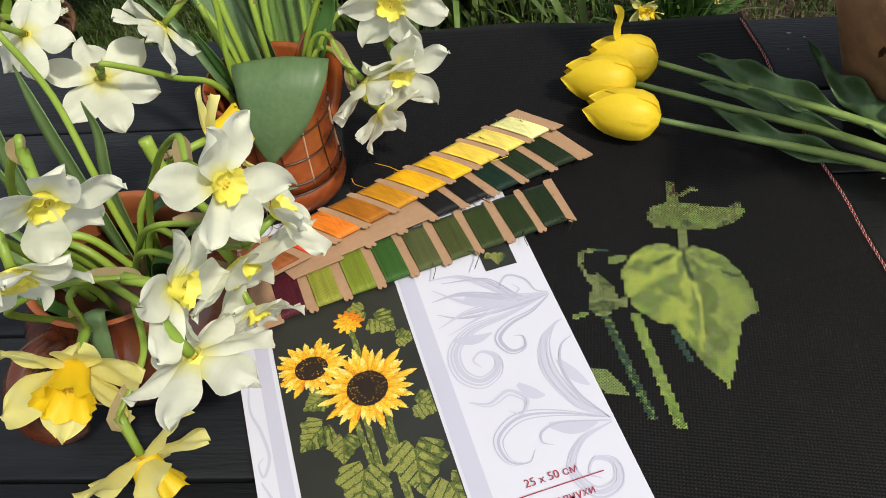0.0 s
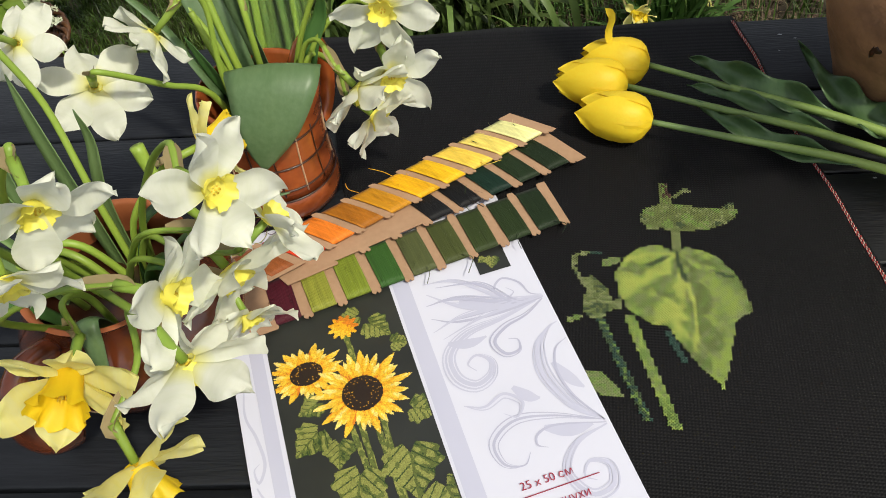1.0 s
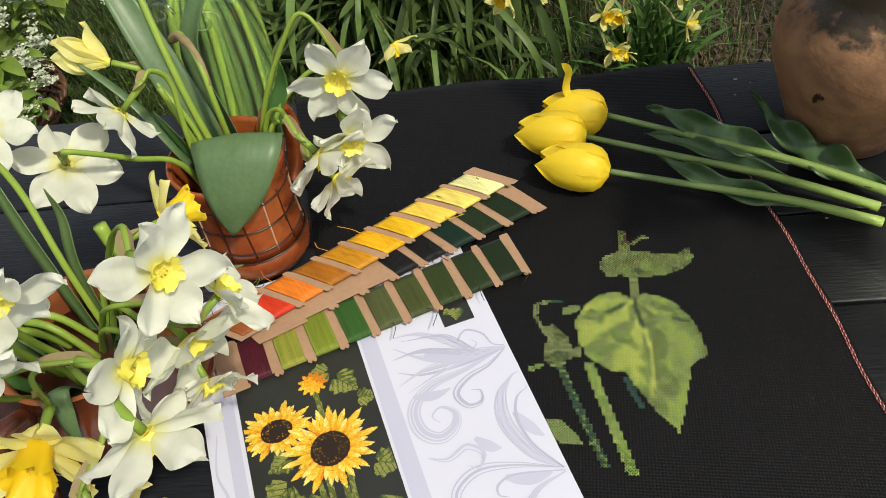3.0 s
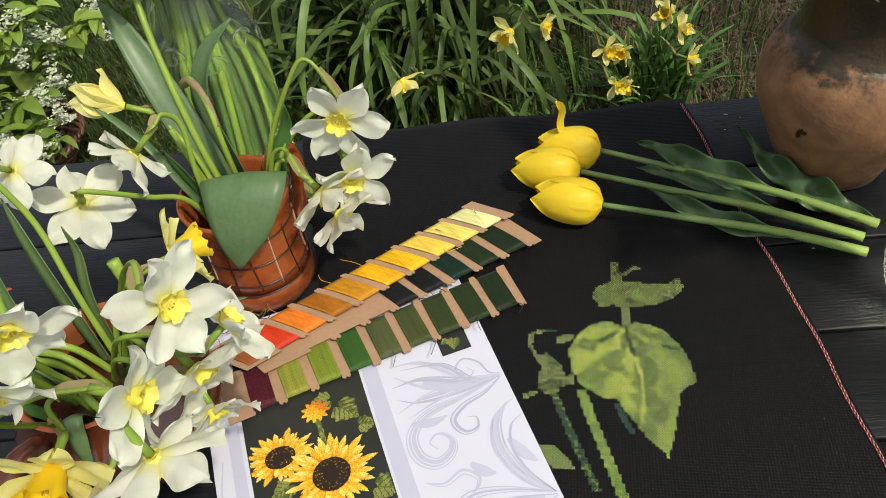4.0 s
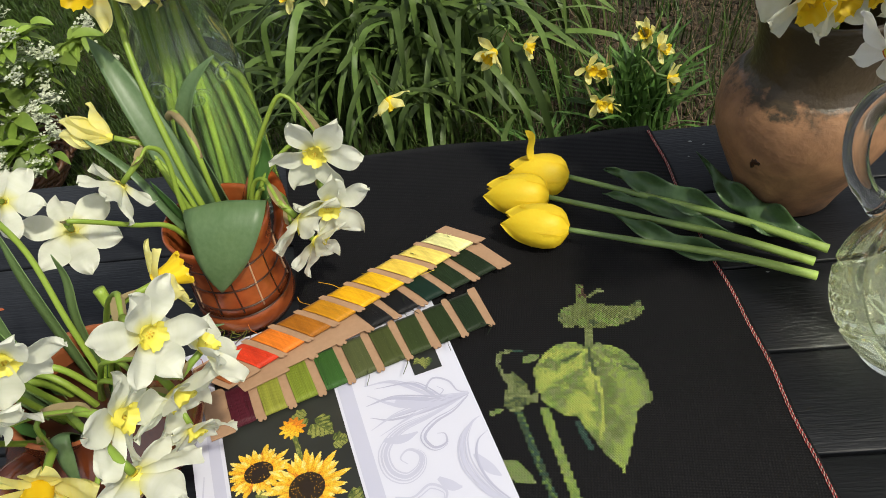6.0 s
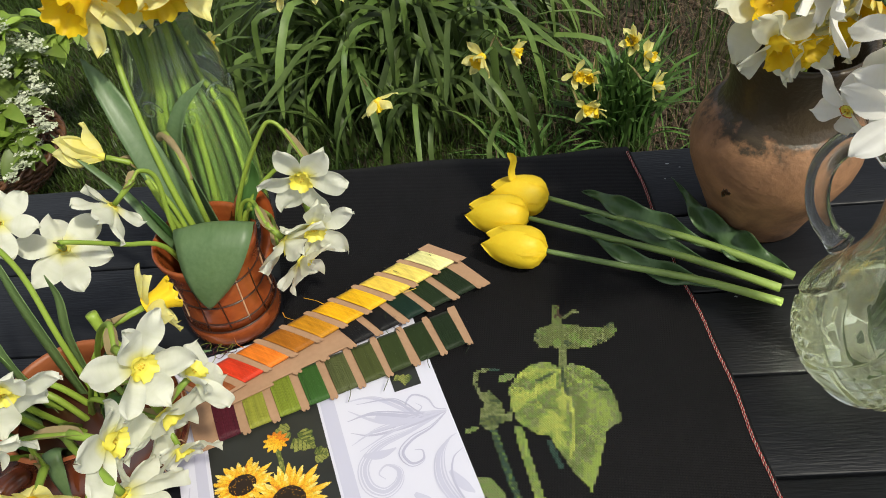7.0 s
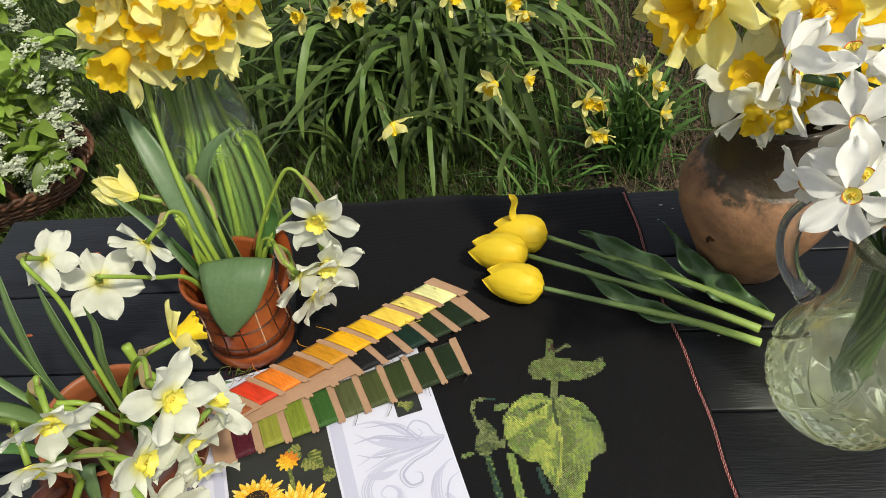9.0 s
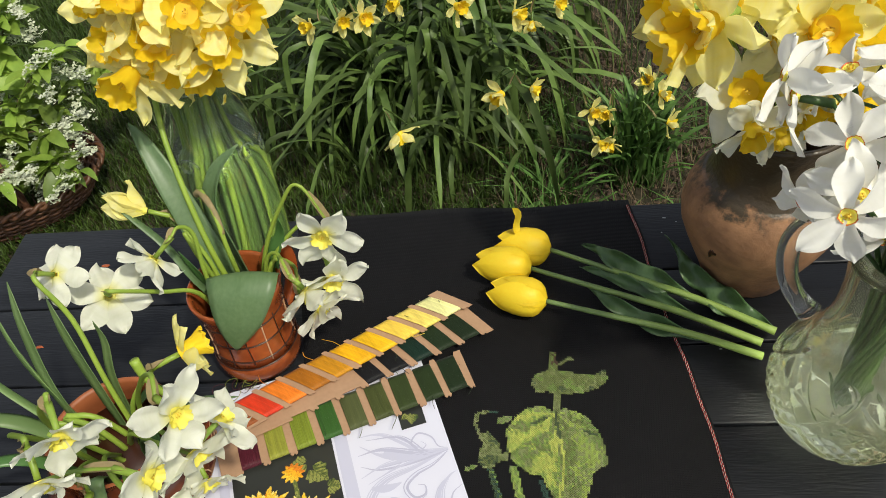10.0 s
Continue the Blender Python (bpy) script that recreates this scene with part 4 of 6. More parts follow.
# bouquet in the clay pot
G4 = "daffodils in the clay pot"
for st, at, fc, sz in (
        ("yellow", (0.067, 0.17, 0.342), (-0.75, -0.6, 0.05), 1.25), ("yellow", (0.051, 0.175, 0.326), (-0.85, -0.35, -0.2), 1.1), ("yellow", (0.048, 0.2, 0.343), (-0.9, -0.3, 0.1), 1.05),
        ("bicolour", (0.121, 0.184, 0.273), (-0.05, -0.8, 0.45), 1.15), ("bicolour", (0.124, 0.148, 0.246), (0.1, -0.9, -0.22), 0.9), ("bicolour", (0.152, 0.156, 0.245), (0.45, -0.8, -0.15), 0.92), ("yellow", (0.168, 0.175, 0.332), (0.05, -0.8, 0.4), 1.1), ("yellow", (0.166, 0.2, 0.322), (-0.1, -0.5, 0.7), 1.15),
        ("bicolour", (0.155, 0.215, 0.3), (0.2, -0.6, 0.6), 0.95), ("yellow", (0.178, 0.17, 0.302), (0.4, -0.7, 0.2), 1.1), ("yellow", (0.213, 0.2, 0.315), (0.5, -0.4, 0.6), 1.1),
        ("yellow", (0.1, 0.215, 0.35), (-0.3, -0.3, 0.9), 1.1), ("yellow", (0.2, 0.155, 0.285), (0.6, -0.7, 0.1), 1.0), ("bicolour", (0.178, 0.16, 0.25), (0.4, -0.7, -0.3), 1.0), ("bicolour", (0.205, 0.175, 0.262), (0.6, -0.6, 0.0), 1.0), ("yellow", (0.24, 0.25, 0.32), (0.7, 0.1, 0.6), 1.1), ("yellow", (0.16, 0.28, 0.35), (0.0, 0.3, 0.9), 1.1), ("bicolour", (0.1, 0.26, 0.33), (-0.6, 0.4, 0.6), 1.0)):
    at = Vector(at) - Vector(fc).normalized() * 0.02
    out = at - POT
    narcissus(st, at, fc, POT + Vector((out.x * 0.1, out.y * 0.1, 0.02)), "creamy white daffodil with an orange-yellow trumpet, in the clay pot" if st == "bicolour" else "yellow daffodil with a broad orange-yellow trumpet, in the clay pot", G4, sz, stem_mat=M_STEM, spathe=False, via=[POT + Vector((out.x * 0.22, out.y * 0.22, 0.2)), POT + Vector((out.x * 0.55, out.y * 0.55 + 0.02, max(0.21, out.z - 0.05)))], name="daffodil", neck=0.016)

# bouquet in the crystal jug
M_JSTEM = material("deep_green_stem", (0.03, 0.07, 0.018), 0.45, (0.055, 0.11, 0.026), 40, 0.1, rand=0.3)
G5 = "white narcissi in the crystal jug"
for at, fc, sz in (((0.109, 0.09, 0.351), (-0.95, 0.25, 0.05), 0.95), ((0.118, 0.085, 0.337), (-0.95, 0.1, 0.2), 1.05), ((0.144, 0.044, 0.328), (-0.4, -0.65, 0.45), 0.98), ((0.142, 0.015, 0.31), (-0.1, -0.75, 0.5), 0.98), ((0.128, -0.005, 0.313), (-0.35, -0.75, 0.3), 0.98), ((0.123, 0.042, 0.281), (-0.75, -0.55, -0.15), 0.8),
                   ((0.178, 0.05, 0.34), (0.1, -0.5, 0.8), 1.05), ((0.172, 0.018, 0.268), (0.2, -0.8, -0.3), 0.95), ((0.21, 0.04, 0.34), (0.1, -0.2, 0.9), 1.0), ((0.19, 0.09, 0.35), (-0.1, 0.2, 0.9), 1.0), ((0.24, 0.0, 0.32), (0.5, -0.6, 0.5), 1.0), ((0.155, 0.10, 0.345), (-0.3, 0.1, 0.9), 0.95)):
    at = Vector(at)
    out = at - JUG
    narcissus("poet", at, fc, JUG + Vector((-out.x * 0.15 + random.uniform(-0.01, 0.01), random.uniform(-0.01, 0.01), 0.05)), "pure white narcissus with a small red-rimmed eye, in the jug", G5, sz, stem_mat=M_JSTEM, spathe=False,
              via=[JUG + Vector((out.x * 0.02, out.y * 0.05, 0.12)), JUG + Vector((out.x * 0.12, out.y * 0.12, 0.2)), JUG + Vector((out.x * 0.55, out.y * 0.55, out.z - 0.03))], thick=0.0019, neck=0.016)

for k in range(22):
    a, fill = k * 2.39996, 0.018 * math.sqrt((k * 5 % 22 + 0.5) / 22)
    p0 = JUG + Vector((0.7 * fill * math.cos(a), 0.7 * fill * math.sin(a), 0.045))
    neck = JUG + Vector((0.9 * fill * math.cos(a + 1.2), 0.9 * fill * math.sin(a + 1.2), 0.165)) - p0
    top = JUG + Vector((1.2 * fill * math.cos(a + 1.4), 1.2 * fill * math.sin(a + 1.4), 0.255)) - p0
    solid("flower_stalk", tube(smooth_path([Vector((0, 0, 0)), neck * 0.5 + Vector((0.004 * math.cos(a), 0.004 * math.sin(a), 0)), neck, top], 16), 0.0021, 7), M_JSTEM, "dark green narcissus stalk standing in the crystal jug", "stalk", p0, group="stalks in the crystal jug")

# ---- tulips lying on the cloth ----
def tulip(tip, foot, end, label, lift=0.0, flip=False):
    tip, foot, end = Vector(tip), Vector(foot), Vector(end)
    root = thing("tulip", label, "tulip", end, "three yellow tulips")
    ax = (tip - foot)
    L = ax.length
    m = Matrix.Translation(foot - end) @ ax.normalized().to_track_quat("Z", "Y").to_matrix().to_4x4()
    for k in range(6):
        bm = bmesh.new()
        rows = []
        inner = k % 2
        for i in range(13):
            u = i / 12
            R = 0.0213 * float(np.interp(u, (0, 0.06, 0.16, 0.32, 0.5, 0.7, 0.86, 1), (0.2, 0.62, 0.88, 1.0, 0.99, 0.87, 0.68, 0.5))) * (0.955 if inner else 1.0)
            half = (1.02 if inner else 1.08) * min(1.0, 0.75 + 1.5 * u) * (1 - max(0, (u - 0.5) / 0.5) ** 2.1) + 0.02
            row = []
            for j in range(9):
                v = j / 4 - 1
                a = half * v
                r = R * (1 + 0.035 * (1 - v * v) * math.sin(u * 3)) + 0.0005 * v * v * (1 + 2 * u) - 0.0006 * max(0, 1 - 6 * abs(v)) * (1 - u) + 0.0009 * noise.noise(Vector((u * 3, v * 2, k * 5 + L * 100))) + 0.00035 * math.sin(v * 9 + k) * u
                row.append(bm.verts.new((r * math.cos(a), r * math.sin(a), L * (u * (0.95 + 0.045 * ((k * 2) % 3))))))
            rows.append(row)
        for a, b in zip(rows, rows[1:]):
            for j in range(8):
                bm.faces.new((a[j], a[j + 1], b[j + 1], b[j]))
        part("petal", bm, M_TULIP, root, m=m @ Matrix.Rotation(k * math.pi / 3 + L * 40, 4, "Z"))
    if flip:
        c = Vector((foot - end)) * 0.4 + Vector((tip - end)) * 0.6 + Vector((0, 0, 0.015))
        bm = blade([c, c + Vector((-0.004, 0.004, 0.012)), c + Vector((-0.001, 0.010, 0.024)), c + Vector((-0.006, 0.012, 0.032))], 0.011, 0.4, up=(1, -1, 0.2), steps=10)
        part("petal", bm, M_TULIP, root, "single petal curling away")
    f = foot - end
    pts = smooth_path([f + ax.normalized() * 0.004, f * 0.66 + Vector((0.002, 0.002, 0.0)), f * 0.33 + Vector((0.002, 0.003, 0.002)), Vector((0, 0, 0))], 24)
    part("stem", tube(pts, lambda u: 0.0025 + 0.0018 * u, 10), M_TSTEM, root)
    return root


M_TSTEM = material("tulip_stem", (0.1, 0.16, 0.06), 0.5, (0.15, 0.23, 0.06), 20, 0.1)
tinted_base(M_TSTEM, (0.24, 0.34, 0.075), -0.17)
TL = "yellow tulip lying on the black cloth, its stem over the planks"
t1 = tulip((-0.103, 0.2, 0.0235), (-0.044, 0.18, 0.0225), (0.165, 0.11, 0.0085), TL)
t2 = tulip((-0.119, 0.242, 0.024), (-0.058, 0.228, 0.0235), (0.168, 0.126, 0.0095), TL)
t3 = tulip((-0.094, 0.270, 0.0245), (-0.035, 0.255, 0.0245), (0.184, 0.138, 0.0115), "yellow tulip with one petal curling away, on black cloth", flip=True)


M_LEAFD = material("dark_tulip_leaf", (0.05, 0.105, 0.036), 0.38, (0.085, 0.15, 0.06), 45, 0.3, stretch=(6, 1, 6), through_light=0.15)


def tulip_leaf(owner, pts, width, side, wave, seed, fold=0.62, tip=0.4):
    o = owner.matrix_world.translation
    path = [Vector(p) - o for p in pts]
    s0 = Vector(side)
    steps, across = 30, 8
    path = smooth_path(path, steps)
    bm, rows = bmesh.new(), []
    for i, p in enumerate(path):
        u = i / steps
        d = (path[min(i + 1, steps)] - path[max(i - 1, 0)]).normalized()
        s = (s0 - d * s0.dot(d)).normalized()
        nrm = s.cross(d)
        if nrm.z < 0:
            nrm = -nrm
        w = width * 0.5 * max(0.03, (1 - max(0.0, (u - tip) / (1 - tip)) ** 1.7) ** 0.9 * min(1.0, 0.08 + 3.0 * u)) * (1 + 0.16 * math.sin(u * 21 + seed))
        rows.append([bm.verts.new(p + s * w * v + nrm * (fold * w * abs(v) ** 1.7 + wave * v * v * math.sin(u * 19 + seed + (1.6 if v > 0 else 0)) * min(1, u * 4))) for v in (2 * j / across - 1 for j in range(across + 1))])
    for a, b in zip(rows, rows[1:]):
        for j in range(across):
            bm.faces.new((a[j], a[j + 1], b[j + 1], b[j]))
    for v in bm.verts:
        v.co.z = max(v.co.z, 0.0026 - o.z)
    ob = part("leaf", bm, M_LEAFD, owner)
    so = ob.modifiers.new("thickness", "SOLIDIFY")
    so.thickness = 0.0007


tulip_leaf(t1, [(0.118, 0.128, 0.015), (0.085, 0.143, 0.012), (0.05, 0.164, 0.012), (0.02, 0.188, 0.014), (-0.004, 0.210, 0.018)], 0.0175, (0.5, 0.6, 0.7), 0.0055, 0.5)
tulip_leaf(t2, [(0.12, 0.152, 0.014), (0.085, 0.178, 0.012), (0.05, 0.205, 0.014), (0.02, 0.222, 0.016), (-0.004, 0.234, 0.016)], 0.014, (0.4, 0.7, 0.5), 0.0035, 2.2)
tulip_leaf(t3, [(0.115, 0.178, 0.016), (0.088, 0.197, 0.020), (0.055, 0.220, 0.024), (0.024, 0.244, 0.026), (0.002, 0.259, 0.026)], 0.022, (0.4, 0.6, 0.8), 0.007, 1.0)
tulip_leaf(t3, [(0.182, 0.142, 0.013), (0.157, 0.165, 0.014), (0.133, 0.188, 0.018), (0.112, 0.215, 0.026), (0.092, 0.252, 0.040)], 0.026, (0.6, 0.5, 0.75), 0.012, 0.0)

# ---- leaflet ----
LT, LR, LD = Vector((-0.410, 0.077, 0)), Vector((0.949, 0.315, 0)), Vector((0.315, -0.949, 0))
leaf_m = Matrix(((LR.x, -LD.x, 0, LT.x), (LR.y, -LD.y, 0, LT.y), (0, 0, 1, 0.0024), (0, 0, 0, 1)))
leaflet = new("pattern_leaflet")
leaflet.empty_display_size = 0.01
leaflet.matrix_world = leaf_m
tagged(leaflet, "glossy white pattern leaflet with a sunflower picture and lilac scrolls", "leaflet")
LW, LH = 0.234, 0.40


def sheet(s0, s1, d0, d1, z):
    bm = bmesh.new()
    vs = [bm.verts.new(p) for p in ((s0, -d1, z), (s1, -d1, z), (s1, -d0, z), (s0, -d0, z))]
    bm.faces.new(vs)
    return bm


bm = bmesh.new()
box(bm, 0, LW, -LH, 0, -0.0012, 0.0, 0.0003)
part("sheet", bm, M_PAPER, leaflet, smooth=False)
part("lilac_band", sheet(0.014, 0.0235, 0.0, LH, 0.0003), M_LILAC2, leaflet)
part("lilac_band", sheet(0.128, 0.1405, 0.0, LH, 0.0003), M_LILAC2, leaflet)
part("picture_ground", sheet(0.0267, 0.1256, 0.035, LH, 0.0004), M_INK, leaflet, "black printed picture ground")
part("small_picture", sheet(0.194, 0.219, 0.078, 0.1045, 0.0005), M_INK, leaflet, "small black printed picture")

PRINT = [material("print_" + n, c, 0.3, [x * 0.75 for x in c], 300, island=0.25) for n, c in (
    ("dark_green", (0.03, 0.06, 0.015)), ("green", (0.105, 0.13, 0.03)), ("lime", (0.25, 0.26, 0.065)), ("gold", (0.8, 0.38, 0.015)), ("yellow", (0.85, 0.52, 0.04)), ("orange", (0.66, 0.2, 0.015)), ("brown", (0.022, 0.013, 0.009)), ("pale_yellow", (0.87, 0.68, 0.18)))]


def sunflower_at(s, d, cs, cd, r, squash, turn, petals=18):
    """A printed flower head: dark seeded disc, and two rings of pointed, shaded petals."""
    x, y = s - cs, (d - cd) / squash
    rad, a = math.hypot(x, y) / r, math.atan2(y, x) + turn
    if rad < 0.44:
        speck = noise.noise(Vector((s * 1300, d * 1300, 2)))
        return 3 if speck > 0.42 and 0.18 < rad < 0.4 else 6
    for ring, (reach, shift) in enumerate(((0.86, 0.0), (1.06, 0.5))):
        k = a * petals / (2 * math.pi) + shift
        n = math.floor(k)
        f = abs(k - n - 0.5 + 0.12 * math.sin(n * 4.3)) * 2
        tip = reach + 0.09 * math.sin(n * 2.7 + ring) + 0.05 * math.sin(n * 5.9)
        u = (rad - 0.3) / max(0.05, tip - 0.3)
        if u < 1 and f < 0.98 * (1 - u ** 2.4):
            grain = 0.3 * noise.noise(Vector((s * 420, d * 420, 6)))
            light = u * 0.9 - 0.55 * f + grain - 0.22 * ring + 0.18 * math.sin(n * 3.3)
            return 7 if light > 0.46 else 4 if light > 0.1 else 3 if light > -0.2 else 5
    return None


def leaf_at(s, d, cs, cd, size, turn, heart=True):
    """A printed heart-shaped leaf with a toothed edge, pale lit fields and dark veins."""
    x, y = s - cs, d - cd
    x, y = (x * math.cos(turn) + y * math.sin(turn)) / size, (-x * math.sin(turn) + y * math.cos(turn)) / size
    if not -0.55 < y < 1.0:
        return None
    half = 0.8 * (1 - max(0, y) ** 1.15) * (1 - max(0, -y / 0.55) ** 2) ** 0.5
    half *= 1 + 0.1 * math.sin(y * 15)
    if y < -0.25 and abs(x) < (-y - 0.25) * 0.6 or abs(x) > half:
        return None
    n = 0.45 * noise.noise(Vector((s * 220, d * 220, turn)))
    if abs(x) < 0.035:
        return 1
    field = (y * 1.15 - abs(x) * 0.95) * 2.7
    vein = abs(field - round(field))
    if vein < 0.07:
        return 0 if n > -0.1 else 1
    light = 0.55 * (vein - 0.18) + n + (0.16 if x < 0 else -0.06) - 0.5 * max(0.0, abs(x) / max(half, 0.01) - 0.75)
    return 2 if light > 0.02 else 1 if light > -0.26 else 0


LEAVES = [(0.103, 0.231, 0.0255, 0.1), (0.067, 0.234, 0.0225, 0.35), (0.118, 0.196, 0.014, -1.1), (0.045, 0.193, 0.017, 0.9), (0.106, 0.121, 0.015, -0.7), (0.092, 0.108, 0.012, 1.6), (0.06, 0.207, 0.014, 0.2), (0.12, 0.26, 0.024, -0.2), (0.055, 0.268, 0.024, 0.4), (0.05, 0.17, 0.012, 1.2), (0.118, 0.14, 0.01, -1.4)]


def picture_class(s, d):
    for c in (sunflower_at(s, d, 0.0845, 0.1715, 0.0325, 0.95, 0.1, 20), sunflower_at(s, d, 0.0505, 0.1435, 0.027, 0.78, 0.5, 17)):
        if c is not None:
            return c
    x, y = s - 0.084, d - 0.114
    if x * x + y * y * 1.2 < 0.010 ** 2 * (1 + 0.35 * math.sin(math.atan2(y, x) * 11)):
        lean = (x - y) / 0.01 + 0.9 * noise.noise(Vector((s * 500, d * 500, 0)))
        return 5 if lean > 0.35 else (3 if lean > -0.5 else 4)
    for cs, cd, size, turn in LEAVES:
        c = leaf_at(s, d, cs, cd, size, turn)
        if c is not None:
            return c
    for x0, k, top in ((0.078, 0.04, 0.18), (0.093, -0.02, 0.18), (0.088, 0.05, 0.118), (0.072, 0.1, 0.19)):
        if d > top and abs(s - x0 - k * (d - 0.2)) < 0.002:
            return 1 if noise.noise(Vector((s * 500, d * 300, 0))) > -0.1 else 2
    return None


def pixel_print(s0, s1, d0, d1, step, classify, z):
    verts, faces, mats = [], [], []
    for j in range(int((d1 - d0) / step)):
        for i in range(int((s1 - s0) / step)):
            s, d = s0 + i * step, d0 + j * step
            c = classify(s + step / 2, d + step / 2)
            if c is None:
                continue
            k = len(verts)
            verts += [(s, -d - step, z), (s + step, -d - step, z), (s + step, -d, z), (s, -d, z)]
            faces.append((k, k + 1, k + 2, k + 3))
            mats.append(c)
    me = bpy.data.meshes.new("sunflower_print")
    me.from_pydata(verts, [], faces)
    for m in PRINT:
        me.materials.append(m)
    me.polygons.foreach_set("material_index", mats)
    return me


part("sunflower_print", pixel_print(0.0275, 0.125, 0.085, 0.32, 0.0006, picture_class, 0.0007), None, leaflet, "printed yellow sunflowers with green leaves", kind="stuff")
part("leaf_print", pixel_print(0.195, 0.218, 0.085, 0.104, 0.0006, lambda s, d: next((c for c in (leaf_at(s, d, 0.207, 0.094, 0.008, 0.3), leaf_at(s, d, 0.201, 0.091, 0.005, 1.2)) if c is not None), None), 0.0008), None, leaflet, "small printed green leaf", kind="stuff")


def flat_ribbon(pts, width, z):
    """A printed stroke that swells and thins."""
    bm = bmesh.new()
    rows = []
    n = len(pts)
    for i, (x, y) in enumerate(pts):
        a, b = pts[max(0, i - 1)], pts[min(n - 1, i + 1)]
        dx, dy = b[0] - a[0], b[1] - a[1]
        q = math.hypot(dx, dy) or 1
        w = width * (0.18 + 0.82 * math.sin(math.pi * min(1, i / (n - 1) * 0.9 + 0.1)) ** 1.2)
        rows.append((bm.verts.new((x - dy / q * w, -(y + dx / q * w), z)), bm.verts.new((x + dy / q * w, -(y - dx / q * w), z))))
    for a, b in zip(rows, rows[1:]):
        bm.faces.new((a[0], b[0], b[1], a[1]))
    bmesh.ops.recalc_face_normals(bm, faces=bm.faces)
    return bm


def curl(pts, width, mat, z, lines=((0.0, 1.0),)):
    """A printed scroll with finer lines running beside it."""
    path = [(p.x, p.y) for p in smooth_path([(a, b, 0) for a, b in pts], 46)]
    for off, scale in lines:
        shifted = []
        for k, (x, y) in enumerate(path):
            a, b = path[max(0, k - 1)], path[min(len(path) - 1, k + 1)]
            dx, dy = b[0] - a[0], b[1] - a[1]
            q = math.hypot(dx, dy) or 1
            t = off * math.sin(math.pi * min(1.0, k / 38)) if k < 38 else 0.0
            shifted.append((x - dy / q * t, y + dx / q * t))
        shifted = [p for p in (shifted if off == 0 else shifted[:38]) if 0.1425 < p[0] < LW - 0.0015 or 0.002 < p[0] < 0.013]
        if len(shifted) > 5:
            part("printed_scroll", flat_ribbon(shifted, width * scale, z + off * 0.01), mat, leaflet, smooth=False)


THREE = ((0.0, 1.0), (0.0034, 0.45), (-0.0032, 0.4), (0.006, 0.3))
curl([(0.2325, 0.139), (0.196, 0.147), (0.168, 0.151), (0.151, 0.164), (0.150, 0.182), (0.160, 0.192), (0.172, 0.188), (0.176, 0.178), (0.168, 0.170), (0.160, 0.175), (0.164, 0.182)], 0.0017, M_LILAC2, 0.0003, THREE)
curl([(0.2325, 0.139), (0.205, 0.137), (0.172, 0.127), (0.15, 0.108)], 0.0020, M_LILAC2, 0.00036, THREE)
curl([(0.2325, 0.1395), (0.2, 0.142), (0.165, 0.139), (0.147, 0.130)], 0.0012, M_LILAC, 0.00042, THREE[:2])
curl([(0.2325, 0.138), (0.223, 0.133), (0.219, 0.121), (0.208, 0.113), (0.199, 0.121), (0.204, 0.131), (0.212, 0.128), (0.208, 0.122)], 0.0009, M_LILAC, 0.00034)
curl([(0.231, 0.245), (0.215, 0.228), (0.206, 0.2), (0.211, 0.178), (0.224, 0.166), (0.2325, 0.163)], 0.0019, M_LILAC2, 0.0004, THREE)
curl([(0.231, 0.245), (0.219, 0.222), (0.216, 0.2), (0.222, 0.184), (0.2325, 0.178)], 0.0010, M_LILAC, 0.00046)
curl([(0.231, 0.245), (0.2, 0.231), (0.175, 0.226), (0.157, 0.236), (0.158, 0.252), (0.170, 0.257), (0.177, 0.25)], 0.0010, M_LILAC, 0.00032, THREE[:3])
curl([(0.231, 0.247), (0.2, 0.238), (0.186, 0.240), (0.183, 0.247), (0.189, 0.251)], 0.0009, M_LILAC, 0.00038)
curl([(0.231, 0.248), (0.207, 0.254), (0.194, 0.270), (0.202, 0.288), (0.217, 0.287), (0.221, 0.274), (0.210, 0.268), (0.203, 0.276), (0.209, 0.281)], 0.0015, M_LILAC2, 0.00044, THREE[:3])
curl([(0.008, 0.13), (0.004, 0.16), (0.009, 0.18), (0.0115, 0.2), (0.006, 0.212), (0.004, 0.203), (0.008, 0.199)], 0.0011, M_LILAC2, 0.0003)
curl([(0.004, 0.215), (0.010, 0.235), (0.006, 0.26), (0.003, 0.28), (0.008, 0.3)], 0.0013, M_LILAC2, 0.0003)
for n, (sx, dx, ex, ey, w) in enumerate(((0.15, 0.098, 0.175, 0.104, 0.0016), (0.147, 0.118, 0.17, 0.119, 0.0018), (0.145, 0.142, 0.168, 0.136, 0.0015), (0.158, 0.104, 0.19, 0.112, 0.0013), (0.15, 0.15, 0.18, 0.142, 0.0012))):
    curl([(0.2325, 0.1392), (0.21, 0.137 + 0.0006 * n), (ex, ey), (sx, dx)], w, M_LILAC if n % 2 else M_LILAC2, 0.0005 + 0.00004 * n, THREE[:2])
curl([(0.2325, 0.139), (0.214, 0.15), (0.196, 0.155), (0.184, 0.164), (0.188, 0.176), (0.198, 0.176), (0.2, 0.168), (0.194, 0.165)], 0.0012, M_LILAC, 0.0005, THREE[:2])
curl([(0.147, 0.205), (0.16, 0.21), (0.175, 0.205), (0.185, 0.215), (0.178, 0.224), (0.17, 0.219)], 0.0011, M_LILAC2, 0.00052, THREE[:2])
